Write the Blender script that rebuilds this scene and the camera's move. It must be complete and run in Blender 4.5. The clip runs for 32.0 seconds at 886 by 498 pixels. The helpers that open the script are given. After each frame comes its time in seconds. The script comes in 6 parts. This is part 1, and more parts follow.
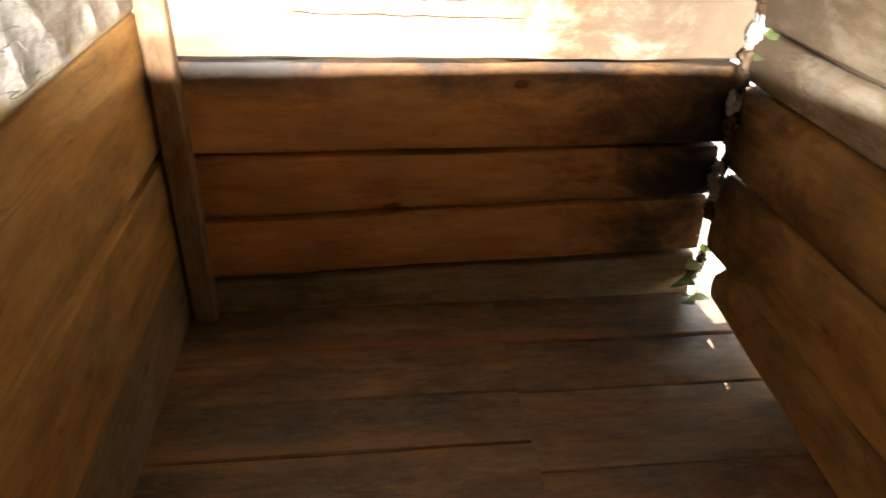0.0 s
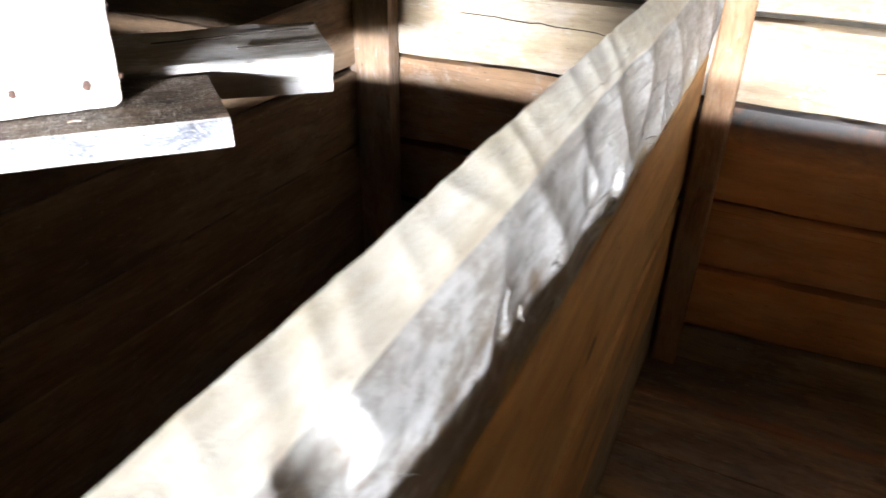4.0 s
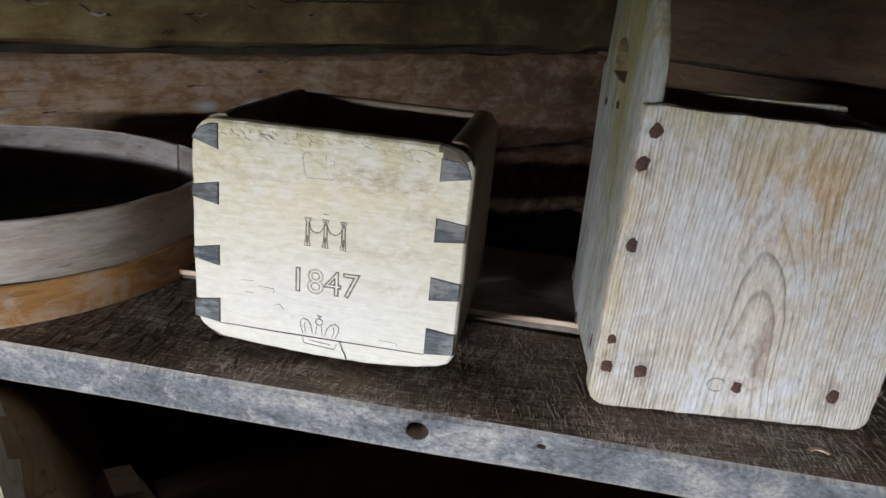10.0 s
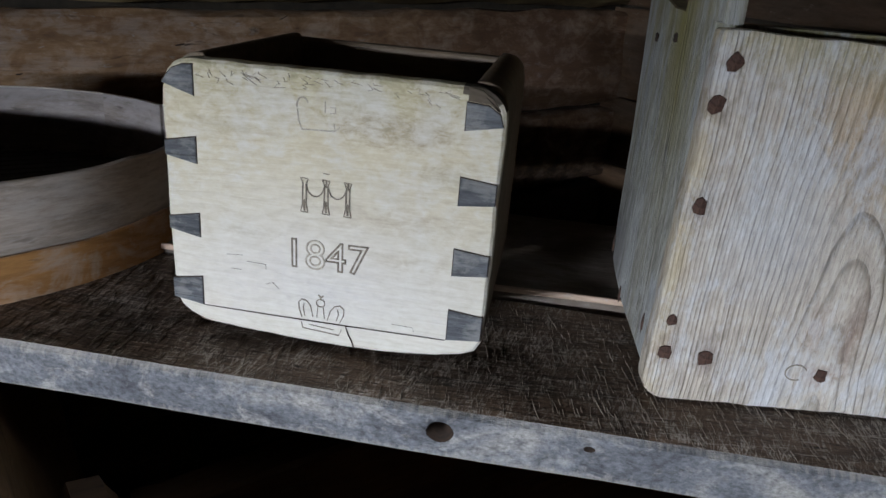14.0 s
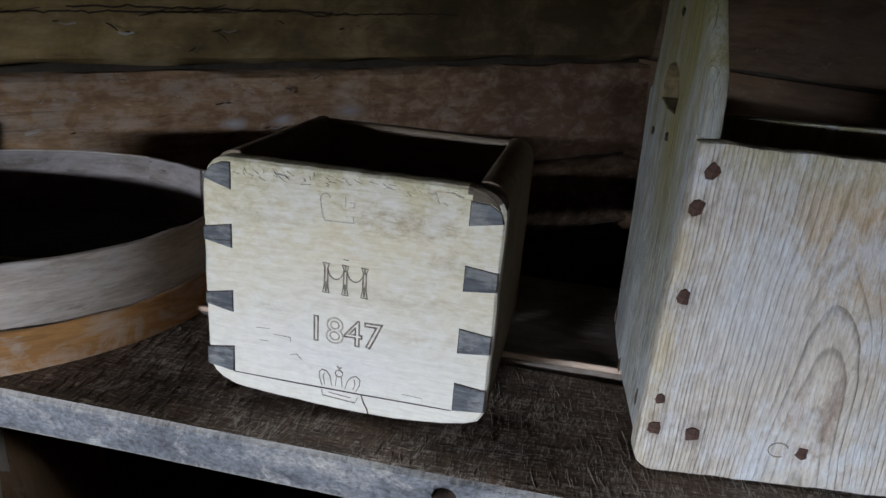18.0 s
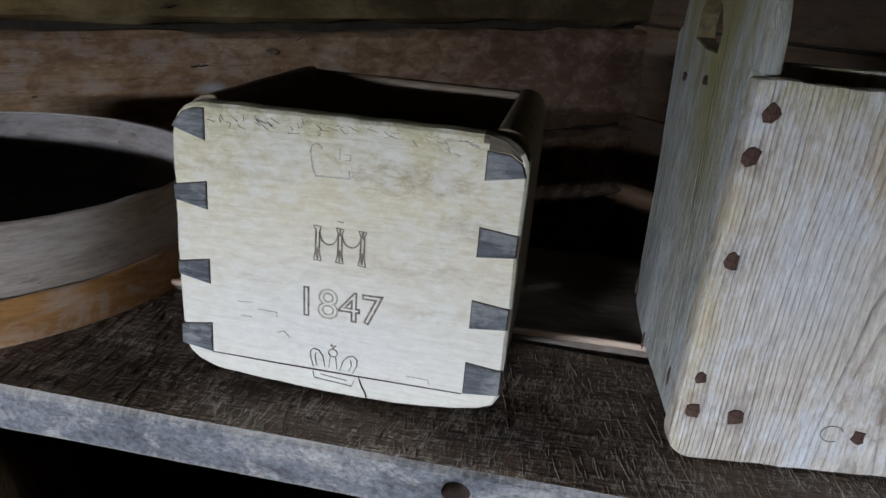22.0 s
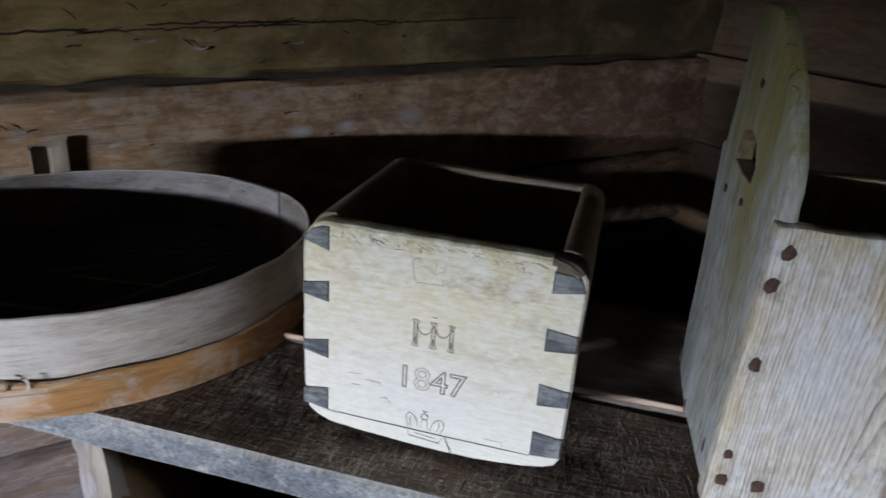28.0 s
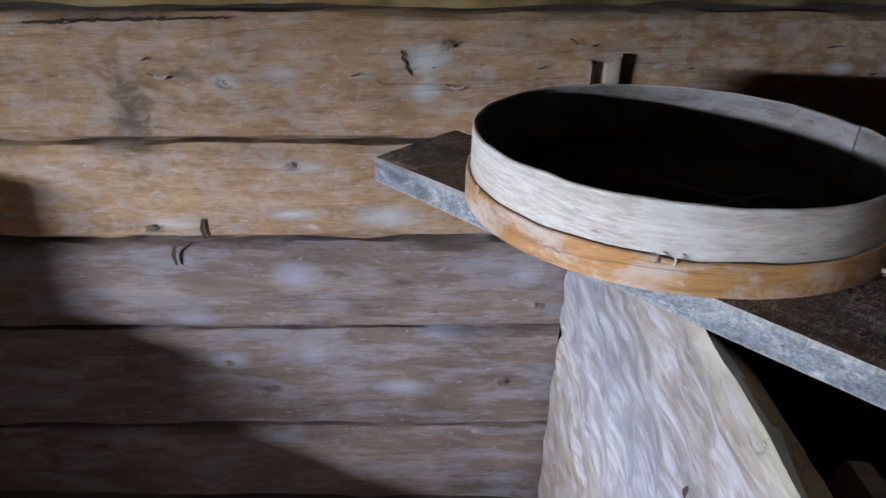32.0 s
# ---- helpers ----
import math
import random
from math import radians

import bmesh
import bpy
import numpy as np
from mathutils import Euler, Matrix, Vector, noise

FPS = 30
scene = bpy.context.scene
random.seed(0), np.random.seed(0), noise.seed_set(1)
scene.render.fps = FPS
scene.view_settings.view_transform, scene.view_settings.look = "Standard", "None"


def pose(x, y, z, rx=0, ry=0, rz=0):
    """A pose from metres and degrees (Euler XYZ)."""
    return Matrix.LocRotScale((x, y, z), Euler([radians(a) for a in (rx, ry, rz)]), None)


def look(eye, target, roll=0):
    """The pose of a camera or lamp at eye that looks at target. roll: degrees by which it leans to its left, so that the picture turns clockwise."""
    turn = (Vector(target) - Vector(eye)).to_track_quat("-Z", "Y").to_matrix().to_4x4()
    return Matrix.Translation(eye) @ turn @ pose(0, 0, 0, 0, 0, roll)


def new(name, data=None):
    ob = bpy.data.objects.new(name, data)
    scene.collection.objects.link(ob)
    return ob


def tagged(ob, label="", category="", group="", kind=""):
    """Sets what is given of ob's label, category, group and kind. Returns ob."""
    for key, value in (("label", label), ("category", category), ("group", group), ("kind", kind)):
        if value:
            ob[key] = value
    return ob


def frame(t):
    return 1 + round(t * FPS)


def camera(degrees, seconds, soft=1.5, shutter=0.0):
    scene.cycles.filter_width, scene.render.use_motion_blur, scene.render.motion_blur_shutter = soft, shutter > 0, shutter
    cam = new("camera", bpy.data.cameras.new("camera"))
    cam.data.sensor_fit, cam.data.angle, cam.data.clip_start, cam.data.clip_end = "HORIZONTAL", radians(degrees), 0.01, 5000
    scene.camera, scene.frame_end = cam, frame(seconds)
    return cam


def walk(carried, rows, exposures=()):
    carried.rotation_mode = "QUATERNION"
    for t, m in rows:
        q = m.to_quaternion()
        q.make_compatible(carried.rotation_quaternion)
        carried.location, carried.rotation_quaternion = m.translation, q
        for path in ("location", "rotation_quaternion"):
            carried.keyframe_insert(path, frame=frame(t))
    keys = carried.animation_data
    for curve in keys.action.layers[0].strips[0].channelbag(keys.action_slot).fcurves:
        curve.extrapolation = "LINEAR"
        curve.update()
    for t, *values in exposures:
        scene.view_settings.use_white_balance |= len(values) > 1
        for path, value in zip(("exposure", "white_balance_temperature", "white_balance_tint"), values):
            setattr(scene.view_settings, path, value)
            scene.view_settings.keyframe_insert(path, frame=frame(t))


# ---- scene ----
# ---- camera and walk ----
cam = camera(64.1, 32.0, soft=1.5, shutter=0.4)
PATH = [
    (0, (-0.3174, -2.5356, 0.2717), (0.5324, -2.6399, -0.2450), 1.74),
    (0.5, (-0.3082, -2.5016, 0.2652), (0.5550, -2.5309, -0.2386), 2.08),
    (1, (-0.2895, -2.4695, 0.2702), (0.5717, -2.4227, -0.2359), 2.07),
    (1.5, (-0.2771, -2.4514, 0.2694), (0.5750, -2.3242, -0.2382), 2.06),
    (2, (-0.2660, -2.4299, 0.2716), (0.5682, -2.2240, -0.2400), 2.06),
    (2.5, (-0.2443, -2.3998, 0.2761), (0.5737, -2.1465, -0.2403), 2.77),
    (3, (-0.2528, -2.3854, 0.3018), (0.5524, -2.1010, -0.2187), 3.74),
    (3.5, (-0.2777, -2.2926, 0.3088), (0.5017, -1.9463, -0.2133), 3.79),
    (4, (-0.2980, -2.1537, 0.3200), (0.4771, -1.7865, -0.1942), 0.79),
    (4.5, (-0.3332, -2.0275, 0.3095), (0.4456, -1.6666, -0.2036), 1.67),
    (6.5, (-0.3205, -1.7881, 0.3170), (0.3390, -1.2661, -0.2240), 8.34),
    (7, (-0.3366, -1.7666, 0.3276), (0.2942, -1.1755, -0.1751), 7.83),
    (7.5, (-0.3566, -1.7335, 0.3476), (0.2556, -1.0847, -0.1044), 7.26),
    (8, (-0.3556, -1.7032, 0.3592), (0.2505, -1.0157, -0.0407), 7.67),
    (8.5, (-0.3496, -1.6618, 0.3542), (0.2569, -0.9598, -0.0193), 7.85),
    (9, (-0.3376, -1.6154, 0.3485), (0.2608, -0.8969, -0.0059), 7.36),
    (9.5, (-0.3274, -1.5671, 0.3396), (0.2768, -0.8420, 0.0091), 6.22),
    (10, (-0.3248, -1.5310, 0.3274), (0.2614, -0.7921, -0.0049), 5.61),
    (10.5, (-0.3158, -1.5065, 0.3241), (0.2636, -0.7648, -0.0138), 4.97),
    (11, (-0.3048, -1.4849, 0.3092), (0.2612, -0.7347, -0.0327), 4.52),
    (11.5, (-0.2919, -1.4642, 0.2964), (0.2714, -0.7186, -0.0597), 4.36),
    (12, (-0.2819, -1.4539, 0.2857), (0.2834, -0.7111, -0.0730), 4.44),
    (12.5, (-0.2745, -1.4454, 0.2807), (0.2995, -0.7120, -0.0835), 4.84),
    (13, (-0.2723, -1.4403, 0.2795), (0.3027, -0.7089, -0.0870), 4.97),
    (13.5, (-0.2713, -1.4379, 0.2793), (0.3061, -0.7096, -0.0897), 4.95),
    (15.5, (-0.2782, -1.4587, 0.3175), (0.2770, -0.7074, -0.0392), 4.31),
    (16, (-0.2799, -1.4626, 0.3295), (0.2707, -0.7053, -0.0216), 4.42),
    (16.5, (-0.2802, -1.4672, 0.3351), (0.2671, -0.7046, -0.0098), 4.59),
    (17, (-0.2808, -1.4716, 0.3429), (0.2656, -0.7075, -0.0001), 4.64),
    (17.5, (-0.2830, -1.4765, 0.3443), (0.2624, -0.7087, 0.0080), 4.80),
    (18, (-0.2817, -1.4796, 0.3460), (0.2629, -0.7100, 0.0126), 4.69),
    (18.5, (-0.2831, -1.4796, 0.3470), (0.2595, -0.7079, 0.0152), 4.59),
    (19, (-0.2811, -1.4829, 0.3495), (0.2580, -0.7083, 0.0186), 4.55),
    (19.5, (-0.2783, -1.4794, 0.3449), (0.2671, -0.7071, 0.0192), 4.58),
    (20, (-0.2755, -1.4701, 0.3370), (0.2739, -0.7004, 0.0117), 4.70),
    (20.5, (-0.2714, -1.4535, 0.3281), (0.2779, -0.6893, -0.0099), 4.68),
    (21, (-0.2630, -1.4330, 0.3207), (0.2866, -0.6711, -0.0221), 4.72),
    (21.5, (-0.2587, -1.4185, 0.3093), (0.2932, -0.6615, -0.0404), 4.77),
    (22, (-0.2567, -1.4114, 0.3039), (0.3042, -0.6651, -0.0543), 4.93),
    (22.5, (-0.2508, -1.4058, 0.3161), (0.3085, -0.6658, -0.0575), 4.78),
    (23, (-0.2540, -1.3953, 0.3348), (0.2973, -0.6578, -0.0553), 4.75),
    (23.5, (-0.2517, -1.3944, 0.3496), (0.2785, -0.6477, -0.0519), 4.28),
    (24, (-0.2500, -1.3933, 0.3623), (0.2710, -0.6475, -0.0527), 4.28),
    (24.5, (-0.2462, -1.3918, 0.3678), (0.2674, -0.6477, -0.0593), 4.39),
    (25, (-0.2461, -1.3927, 0.3796), (0.2666, -0.6489, -0.0490), 4.58),
    (25.5, (-0.2440, -1.3949, 0.3858), (0.2695, -0.6510, -0.0419), 4.65),
    (27.5, (-0.2822, -1.4513, 0.4327), (0.2519, -0.7000, 0.0450), 5.19),
    (28, (-0.3270, -1.4634, 0.4382), (0.1631, -0.6802, 0.0555), 4.29),
    (28.5, (-0.3628, -1.4742, 0.4436), (0.0840, -0.6651, 0.0619), 3.79),
    (29, (-0.4082, -1.4779, 0.4461), (-0.0113, -0.6423, 0.0664), 3.41),
    (29.5, (-0.4502, -1.4876, 0.4501), (-0.1044, -0.6263, 0.0779), 3.16),
    (30, (-0.4948, -1.4866, 0.4470), (-0.2165, -0.6026, 0.0712), 2.62),
    (30.5, (-0.5398, -1.4802, 0.4381), (-0.3417, -0.5843, 0.0406), 2.05),
    (31, (-0.5835, -1.4693, 0.4260), (-0.4668, -0.5775, -0.0110), 1.27),
    (31.5, (-0.6172, -1.4588, 0.4101), (-0.5592, -0.5735, -0.0512), 1.15),
    (32, (-0.6400, -1.4538, 0.4054), (-0.6181, -0.5751, -0.0714), 1.97),
]
EXPOSURES = [(0.0, 3.15, 8700, 10), (1.5, 3.1, 8200, 10), (3.0, 2.95, 7100, 10), (4.0, 2.6, 6850, 10), (4.5, 2.55, 6800, 10), (6.5, 1.85, 6700, 10), (7.2, 1.65, 6750, 10), (8.0, 0.9, 7050, 10), (9.0, 0.35, 7000, 10), (10.0, -0.05, 7000, 10), (11.0, -0.35, 6950, 10), (12.0, -0.5, 6900, 10), (13.0, -0.5, 6800, 10), (15.0, -0.45, 6450, 10), (25.0, -0.45, 6450, 10), (28.5, -0.15, 6350, 10), (30.0, 0.05, 6250, 10), (32.0, 0.05, 6050, 10)]
walk(cam, [(t, look(eye, target, roll)) for t, eye, target, roll in PATH], EXPOSURES)

# ---- world and light ----
world = bpy.data.worlds.new("sky")
scene.world = world
world.use_nodes = True
wn = world.node_tree
sky = wn.nodes.new("ShaderNodeTexSky")
sky.sky_type = 'NISHITA'
sky.sun_disc = False
sky.sun_elevation, sky.sun_rotation = radians(48), radians(100)
wn.links.new(sky.outputs[0], wn.nodes["Background"].inputs["Color"])
wn.nodes["Background"].inputs["Strength"].default_value = 0.12

sun = new("sun", bpy.data.lights.new("sun", 'SUN'))
sun.data.energy, sun.data.angle, sun.data.color = 2.5, radians(0.6), (1.0, 0.95, 0.88)
sun.matrix_world = look((0, 0, 0), (-0.66, 0.1, -0.75))


def door_light(name, x, y, z, width, height, tilt, power, colour, spread):
    """Daylight that comes in by the open doorway in the west wall."""
    lamp = new(name, bpy.data.lights.new(name, 'AREA'))
    lamp.data.shape, lamp.data.size, lamp.data.size_y = 'RECTANGLE', width, height
    lamp.data.energy, lamp.data.color, lamp.data.spread = power, colour, radians(spread)
    lamp.matrix_world = look((x, y, z), (x + 1, y, z + math.tan(radians(tilt))))
    return lamp


# the low bright sky, seen from inside under the lintel, and the light thrown up by the grass
door_light("daylight_from_sky", -4.4, -2.90, 0.50, 1.3, 0.26, 0, 1000.0, (0.77, 0.85, 1.0), 150)
door_light("daylight_from_grass", -3.66, -2.60, 0.18, 0.8, 0.25, 6, 2.0, (0.95, 1.0, 0.62), 110)


# ---- materials ----
def nd(nt, kind, **kw):
    n = nt.nodes.new(kind)
    for k, v in kw.items():
        n.inputs[k].default_value = v
    return n


def ramp(nt, fac, stops):
    r = nt.nodes.new("ShaderNodeValToRGB")
    els = r.color_ramp.elements
    while len(els) < len(stops):
        els.new(0.5)
    for e, (p, c) in zip(els, stops):
        e.position, e.color = p, (*c, 1) if len(c) == 3 else c
    nt.links.new(fac, r.inputs[0])
    return r.outputs[0]


def mixc(nt, fac, a, b, mode='MIX'):
    m = nt.nodes.new("ShaderNodeMix")
    m.data_type, m.blend_type = 'RGBA', mode
    for sock, v in ((m.inputs[0], fac), (m.inputs[6], a), (m.inputs[7], b)):
        if isinstance(v, (int, float)):
            sock.default_value = v
        elif isinstance(v, tuple):
            sock.default_value = (*v, 1)
        else:
            nt.links.new(v, sock)
    return m.outputs[2]


def scaled(nt, vec, s):
    m = nd(nt, "ShaderNodeVectorMath")
    m.operation = 'MULTIPLY'
    nt.links.new(vec, m.inputs[0])
    m.inputs[1].default_value = s
    return m.outputs[0]


def noise_tex(nt, vec, scale, detail=5.0, rough=0.6, distort=0.0):
    n = nd(nt, "ShaderNodeTexNoise", Scale=scale, Detail=detail, Roughness=rough, Distortion=distort)
    nt.links.new(vec, n.inputs["Vector"])
    return n.outputs["Fac"]


def grey(v):
    return (v, v, v)


def wood(name, pale, mid, dark, dust=(0.45, 0.44, 0.43), dust_amount=0.35, grain=60.0, rough=0.75, bump=0.25,
         knots=0.5, stain=(0.05, 0.035, 0.025), stain_amount=0.3, rings=0.0, gloss=0.35, cracks=0.4, uv=False, axis='X', saw=0.0, wear=1.0, marks=(), local=False, patch=1.0, sharp=0.45, stretch=1.0):
    """Old wood with its grain along one local axis: streaks, stains, dust, knots, drying cracks, saw marks."""
    m = bpy.data.materials.new(name)
    m.use_nodes = True
    nt = m.node_tree
    bsdf = nt.nodes["Principled BSDF"]
    tc, info = nt.nodes.new("ShaderNodeTexCoord"), nt.nodes.new("ShaderNodeObjectInfo")
    off = scaled(nt, info.outputs["Random"], (31.0, 17.0, 23.0))
    add = nd(nt, "ShaderNodeVectorMath")
    add.operation = 'ADD'
    nt.links.new(tc.outputs["UV" if uv else "Object"], add.inputs[0])
    nt.links.new(off, add.inputs[1])
    co = add.outputs[0]
    # the grain wanders a little to either side
    bend = noise_tex(nt, scaled(nt, co, (1.7, 3.0, 3.0) if axis == 'X' else (3.0, 3.0, 1.7)), 1.0, 2.0, 0.5)
    wander = nd(nt, "ShaderNodeVectorMath")
    wander.operation = 'MULTIPLY_ADD'
    nt.links.new(bend, wander.inputs[0])
    wander.inputs[1].default_value = (0.0, 0.06, 0.06) if axis == 'X' else (0.06, 0.06, 0.0)
    nt.links.new(co, wander.inputs[2])
    gco = wander.outputs[0]

    def along(l, a, vec=gco):
        return scaled(nt, vec, (l, a, a) if axis == 'X' else (a, a, l))

    fine = noise_tex(nt, along(grain * 0.5, grain * 3.2), 1.0, 5.0, 0.75, 0.3)
    g1 = noise_tex(nt, along(2.6, grain), 1.0, 6.0, 0.62, 0.4)
    g2 = noise_tex(nt, along(0.9, grain * 0.2), 1.0, 5.0, 0.62, 0.2)
    col = mixc(nt, 0.5, ramp(nt, g1, [(0.30, dark), (0.5, mid), (0.70, pale)]), ramp(nt, g2, [(0.32, dark), (0.52, mid), (0.7, pale)]))
    col = mixc(nt, sharp * wear, col, ramp(nt, fine, [(0.32, grey(0.22)), (0.5, grey(0.5)), (0.68, grey(0.80))]), 'OVERLAY')
    height = mixc(nt, 0.5, g1, fine)
    # broad stains
    s1 = noise_tex(nt, along(2.2, 5.0, co), 1.0, 6.0, 0.65, 0.3)
    sf = ramp(nt, s1, [(0.44, grey(0.0)), (0.70, grey(stain_amount))])
    col = mixc(nt, sf, col, stain)
    # dust and greying, in patches broken up by the grain
    d1 = noise_tex(nt, along(5.5 / patch / stretch, 8.0 / patch * stretch ** 0.5, co), 1.0, 10.0, 0.70, 0.5)
    dm = mixc(nt, 0.18, d1, fine)
    df = ramp(nt, dm, [(0.47, grey(0.0)), (0.56, grey(dust_amount)), (0.68, grey(min(1.0, dust_amount * 1.5)))])
    col = mixc(nt, df, col, dust)
    if rings:
        w = nd(nt, "ShaderNodeTexWave", Scale=rings, Distortion=9.0, Detail=2.0)
        w.inputs["Detail Scale"].default_value = 0.28
        w.bands_direction = 'Y' if axis == 'X' else 'X'
        w.wave_profile = 'SAW'
        nt.links.new(along(0.16, 1.0), w.inputs["Vector"])
        wr = ramp(nt, w.outputs["Fac"], [(0.0, grey(0.0)), (0.5, grey(0.15)), (0.88, grey(1.0)), (1.0, grey(0.1))])
        col = mixc(nt, wr, col, mixc(nt, 0.55, col, tuple(c * 0.7 for c in dark)))
        height = mixc(nt, 0.5, height, w.outputs["Fac"])
    # short scuffs
    sc = noise_tex(nt, along(30.0, 75.0, co), 1.0, 3.0, 0.6, 0.5)
    sm = ramp(nt, sc, [(0.64, grey(0.0)), (0.70, grey(0.45 * wear))])
    col = mixc(nt, sm, col, dust)
    sd = ramp(nt, noise_tex(nt, along(22.0, 90.0, co), 1.0, 3.0, 0.6), [(0.27, grey(0.55 * wear)), (0.34, grey(0.0))])
    col = mixc(nt, sd, col, tuple(c * 0.45 for c in dark))
    # single marks, each with its own place and size: stains, and some painted shade
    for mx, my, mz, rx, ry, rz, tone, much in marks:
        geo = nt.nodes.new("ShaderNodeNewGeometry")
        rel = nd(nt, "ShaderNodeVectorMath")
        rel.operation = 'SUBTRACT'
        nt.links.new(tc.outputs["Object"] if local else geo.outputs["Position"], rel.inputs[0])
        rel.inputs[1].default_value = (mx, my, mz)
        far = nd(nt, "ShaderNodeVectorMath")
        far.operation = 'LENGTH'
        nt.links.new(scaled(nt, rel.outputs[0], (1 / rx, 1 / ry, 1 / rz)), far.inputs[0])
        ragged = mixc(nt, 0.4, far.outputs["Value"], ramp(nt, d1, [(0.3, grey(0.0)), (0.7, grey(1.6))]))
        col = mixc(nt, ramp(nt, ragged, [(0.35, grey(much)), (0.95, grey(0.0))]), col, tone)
    if saw:
        # fibres torn up across the grain by the saw, in two slightly different directions
        for lean, many, cut in ((0.14, 430.0, 0.60),):
            slant = nd(nt, "ShaderNodeMapping")
            slant.inputs["Rotation"].default_value = (0.0, 0.0, lean)
            slant.inputs["Location"].default_value = (lean * 9, lean * 5, 0)
            nt.links.new(co, slant.inputs["Vector"])
            sw = noise_tex(nt, scaled(nt, slant.outputs[0], (many, 42.0, 42.0)), 1.0, 2.0, 0.5, 0.25)
            sx = ramp(nt, sw, [(cut, grey(0.0)), (cut + 0.025, grey(saw * 0.7)), (cut + 0.06, grey(saw))])
            often = ramp(nt, noise_tex(nt, scaled(nt, co, (11.0, 16.0, 16.0)), 1.0, 4.0, 0.6), [(0.36, grey(0.25)), (0.58, grey(1.0))])
            col = mixc(nt, mixc(nt, 1.0, sx, often, 'MULTIPLY'), col, dust)
            height = mixc(nt, 0.4, height, sw)
    if knots:
        v = nd(nt, "ShaderNodeTexVoronoi", Scale=1.0, Randomness=1.0)
        warp = nd(nt, "ShaderNodeVectorMath")
        warp.operation = 'ADD'
        nt.links.new(along(3.0, 6.5, co), warp.inputs[0])
        nt.links.new(scaled(nt, noise_tex(nt, co, 14.0), grey(0.25)), warp.inputs[1])
        nt.links.new(warp.outputs[0], v.inputs["Vector"])
        kf = ramp(nt, v.outputs["Distance"], [(0.0, grey(knots)), (0.06, grey(knots)), (0.09, grey(knots * 0.3)), (0.16, grey(0.0))])
        col = mixc(nt, kf, col, tuple(c * 0.4 for c in dark))
    if cracks:
        c1 = noise_tex(nt, along(0.8, 30.0), 1.0, 2.0, 0.5, 0.2)
        cf = ramp(nt, c1, [(0.490, grey(0.0)), (0.499, grey(cracks)), (0.508, grey(0.0))])
        big = ramp(nt, noise_tex(nt, along(2.0, 7.0, co), 1.0, 2.0), [(0.5, grey(0.0)), (0.58, grey(1.0))])
        cf = mixc(nt, 1.0, cf, big, 'MULTIPLY')
        col = mixc(nt, cf, col, (0.012, 0.009, 0.007))
        height = mixc(nt, cf, height, (0.0, 0.0, 0.0))
    nt.links.new(col, bsdf.inputs["Base Color"])
    rr = ramp(nt, d1, [(0.3, grey(max(0.05, rough - 0.12))), (0.7, grey(min(1.0, rough + 0.12)))])
    nt.links.new(rr, bsdf.inputs["Roughness"])
    bsdf.inputs["Specular IOR Level"].default_value = gloss
    bp = nd(nt, "ShaderNodeBump", Strength=min(1.0, bump * 1.6), Distance=0.004)
    nt.links.new(height, bp.inputs["Height"])
    nt.links.new(bp.outputs[0], bsdf.inputs["Normal"])
    return m


def mottled(name, base, light, deep, scale=1.0, rough=0.7, bump=0.5, arris=(), worn=(0.5, 0.46, 0.40)):
    """Worn, weather-stained edge: blotches at three scales, chips and pits."""
    m = bpy.data.materials.new(name)
    m.use_nodes = True
    nt = m.node_tree
    bsdf = nt.nodes["Principled BSDF"]
    co = nt.nodes.new("ShaderNodeTexCoord").outputs["Object"]
    n1 = noise_tex(nt, scaled(nt, co, (9.0, 14.0, 14.0)), scale, 8.0, 0.7, 0.6)
    n2 = noise_tex(nt, scaled(nt, co, (26.0, 38.0, 38.0)), scale, 8.0, 0.72, 0.8)
    n3 = noise_tex(nt, scaled(nt, co, (1.0, 1.6, 1.6)), 170.0 * scale, 6.0, 0.75)
    col = ramp(nt, n1, [(0.34, deep), (0.52, base), (0.66, light)])
    col = mixc(nt, ramp(nt, n2, [(0.54, grey(0.0)), (0.63, grey(0.75))]), col, light)
    col = mixc(nt, ramp(nt, n2, [(0.32, grey(0.8)), (0.42, grey(0.0))]), col, deep)
    col = mixc(nt, 0.65, col, ramp(nt, n3, [(0.34, grey(0.1)), (0.5, grey(0.5)), (0.66, grey(0.88))]), 'OVERLAY')
    if arris:
        # bare fibres along the two worn long edges: (lower, upper) height of the edges
        sep = nt.nodes.new("ShaderNodeSeparateXYZ")
        nt.links.new(co, sep.inputs[0])
        ragged = noise_tex(nt, scaled(nt, co, (240.0, 20.0, 40.0)), 1.0, 4.0, 0.7)
        for h, side in ((arris[0], -1.0), (arris[1], 1.0)):
            near = nd(nt, "ShaderNodeMath")
            near.operation = 'MULTIPLY_ADD'
            nt.links.new(sep.outputs["Z"], near.inputs[0])
            near.inputs[1].default_value, near.inputs[2].default_value = side * 48.0, 0.5 - side * h * 48.0
            both = mixc(nt, 0.5, near.outputs[0], ragged)
            col = mixc(nt, ramp(nt, both, [(0.36, grey(0.0)), (0.56, grey(0.75))]), col, worn)
    nt.links.new(col, bsdf.inputs["Base Color"])
    bsdf.inputs["Roughness"].default_value = rough
    bp = nd(nt, "ShaderNodeBump", Strength=bump, Distance=0.004)
    nt.links.new(mixc(nt, 0.5, n2, n3), bp.inputs["Height"])
    nt.links.new(bp.outputs[0], bsdf.inputs["Normal"])
    return m


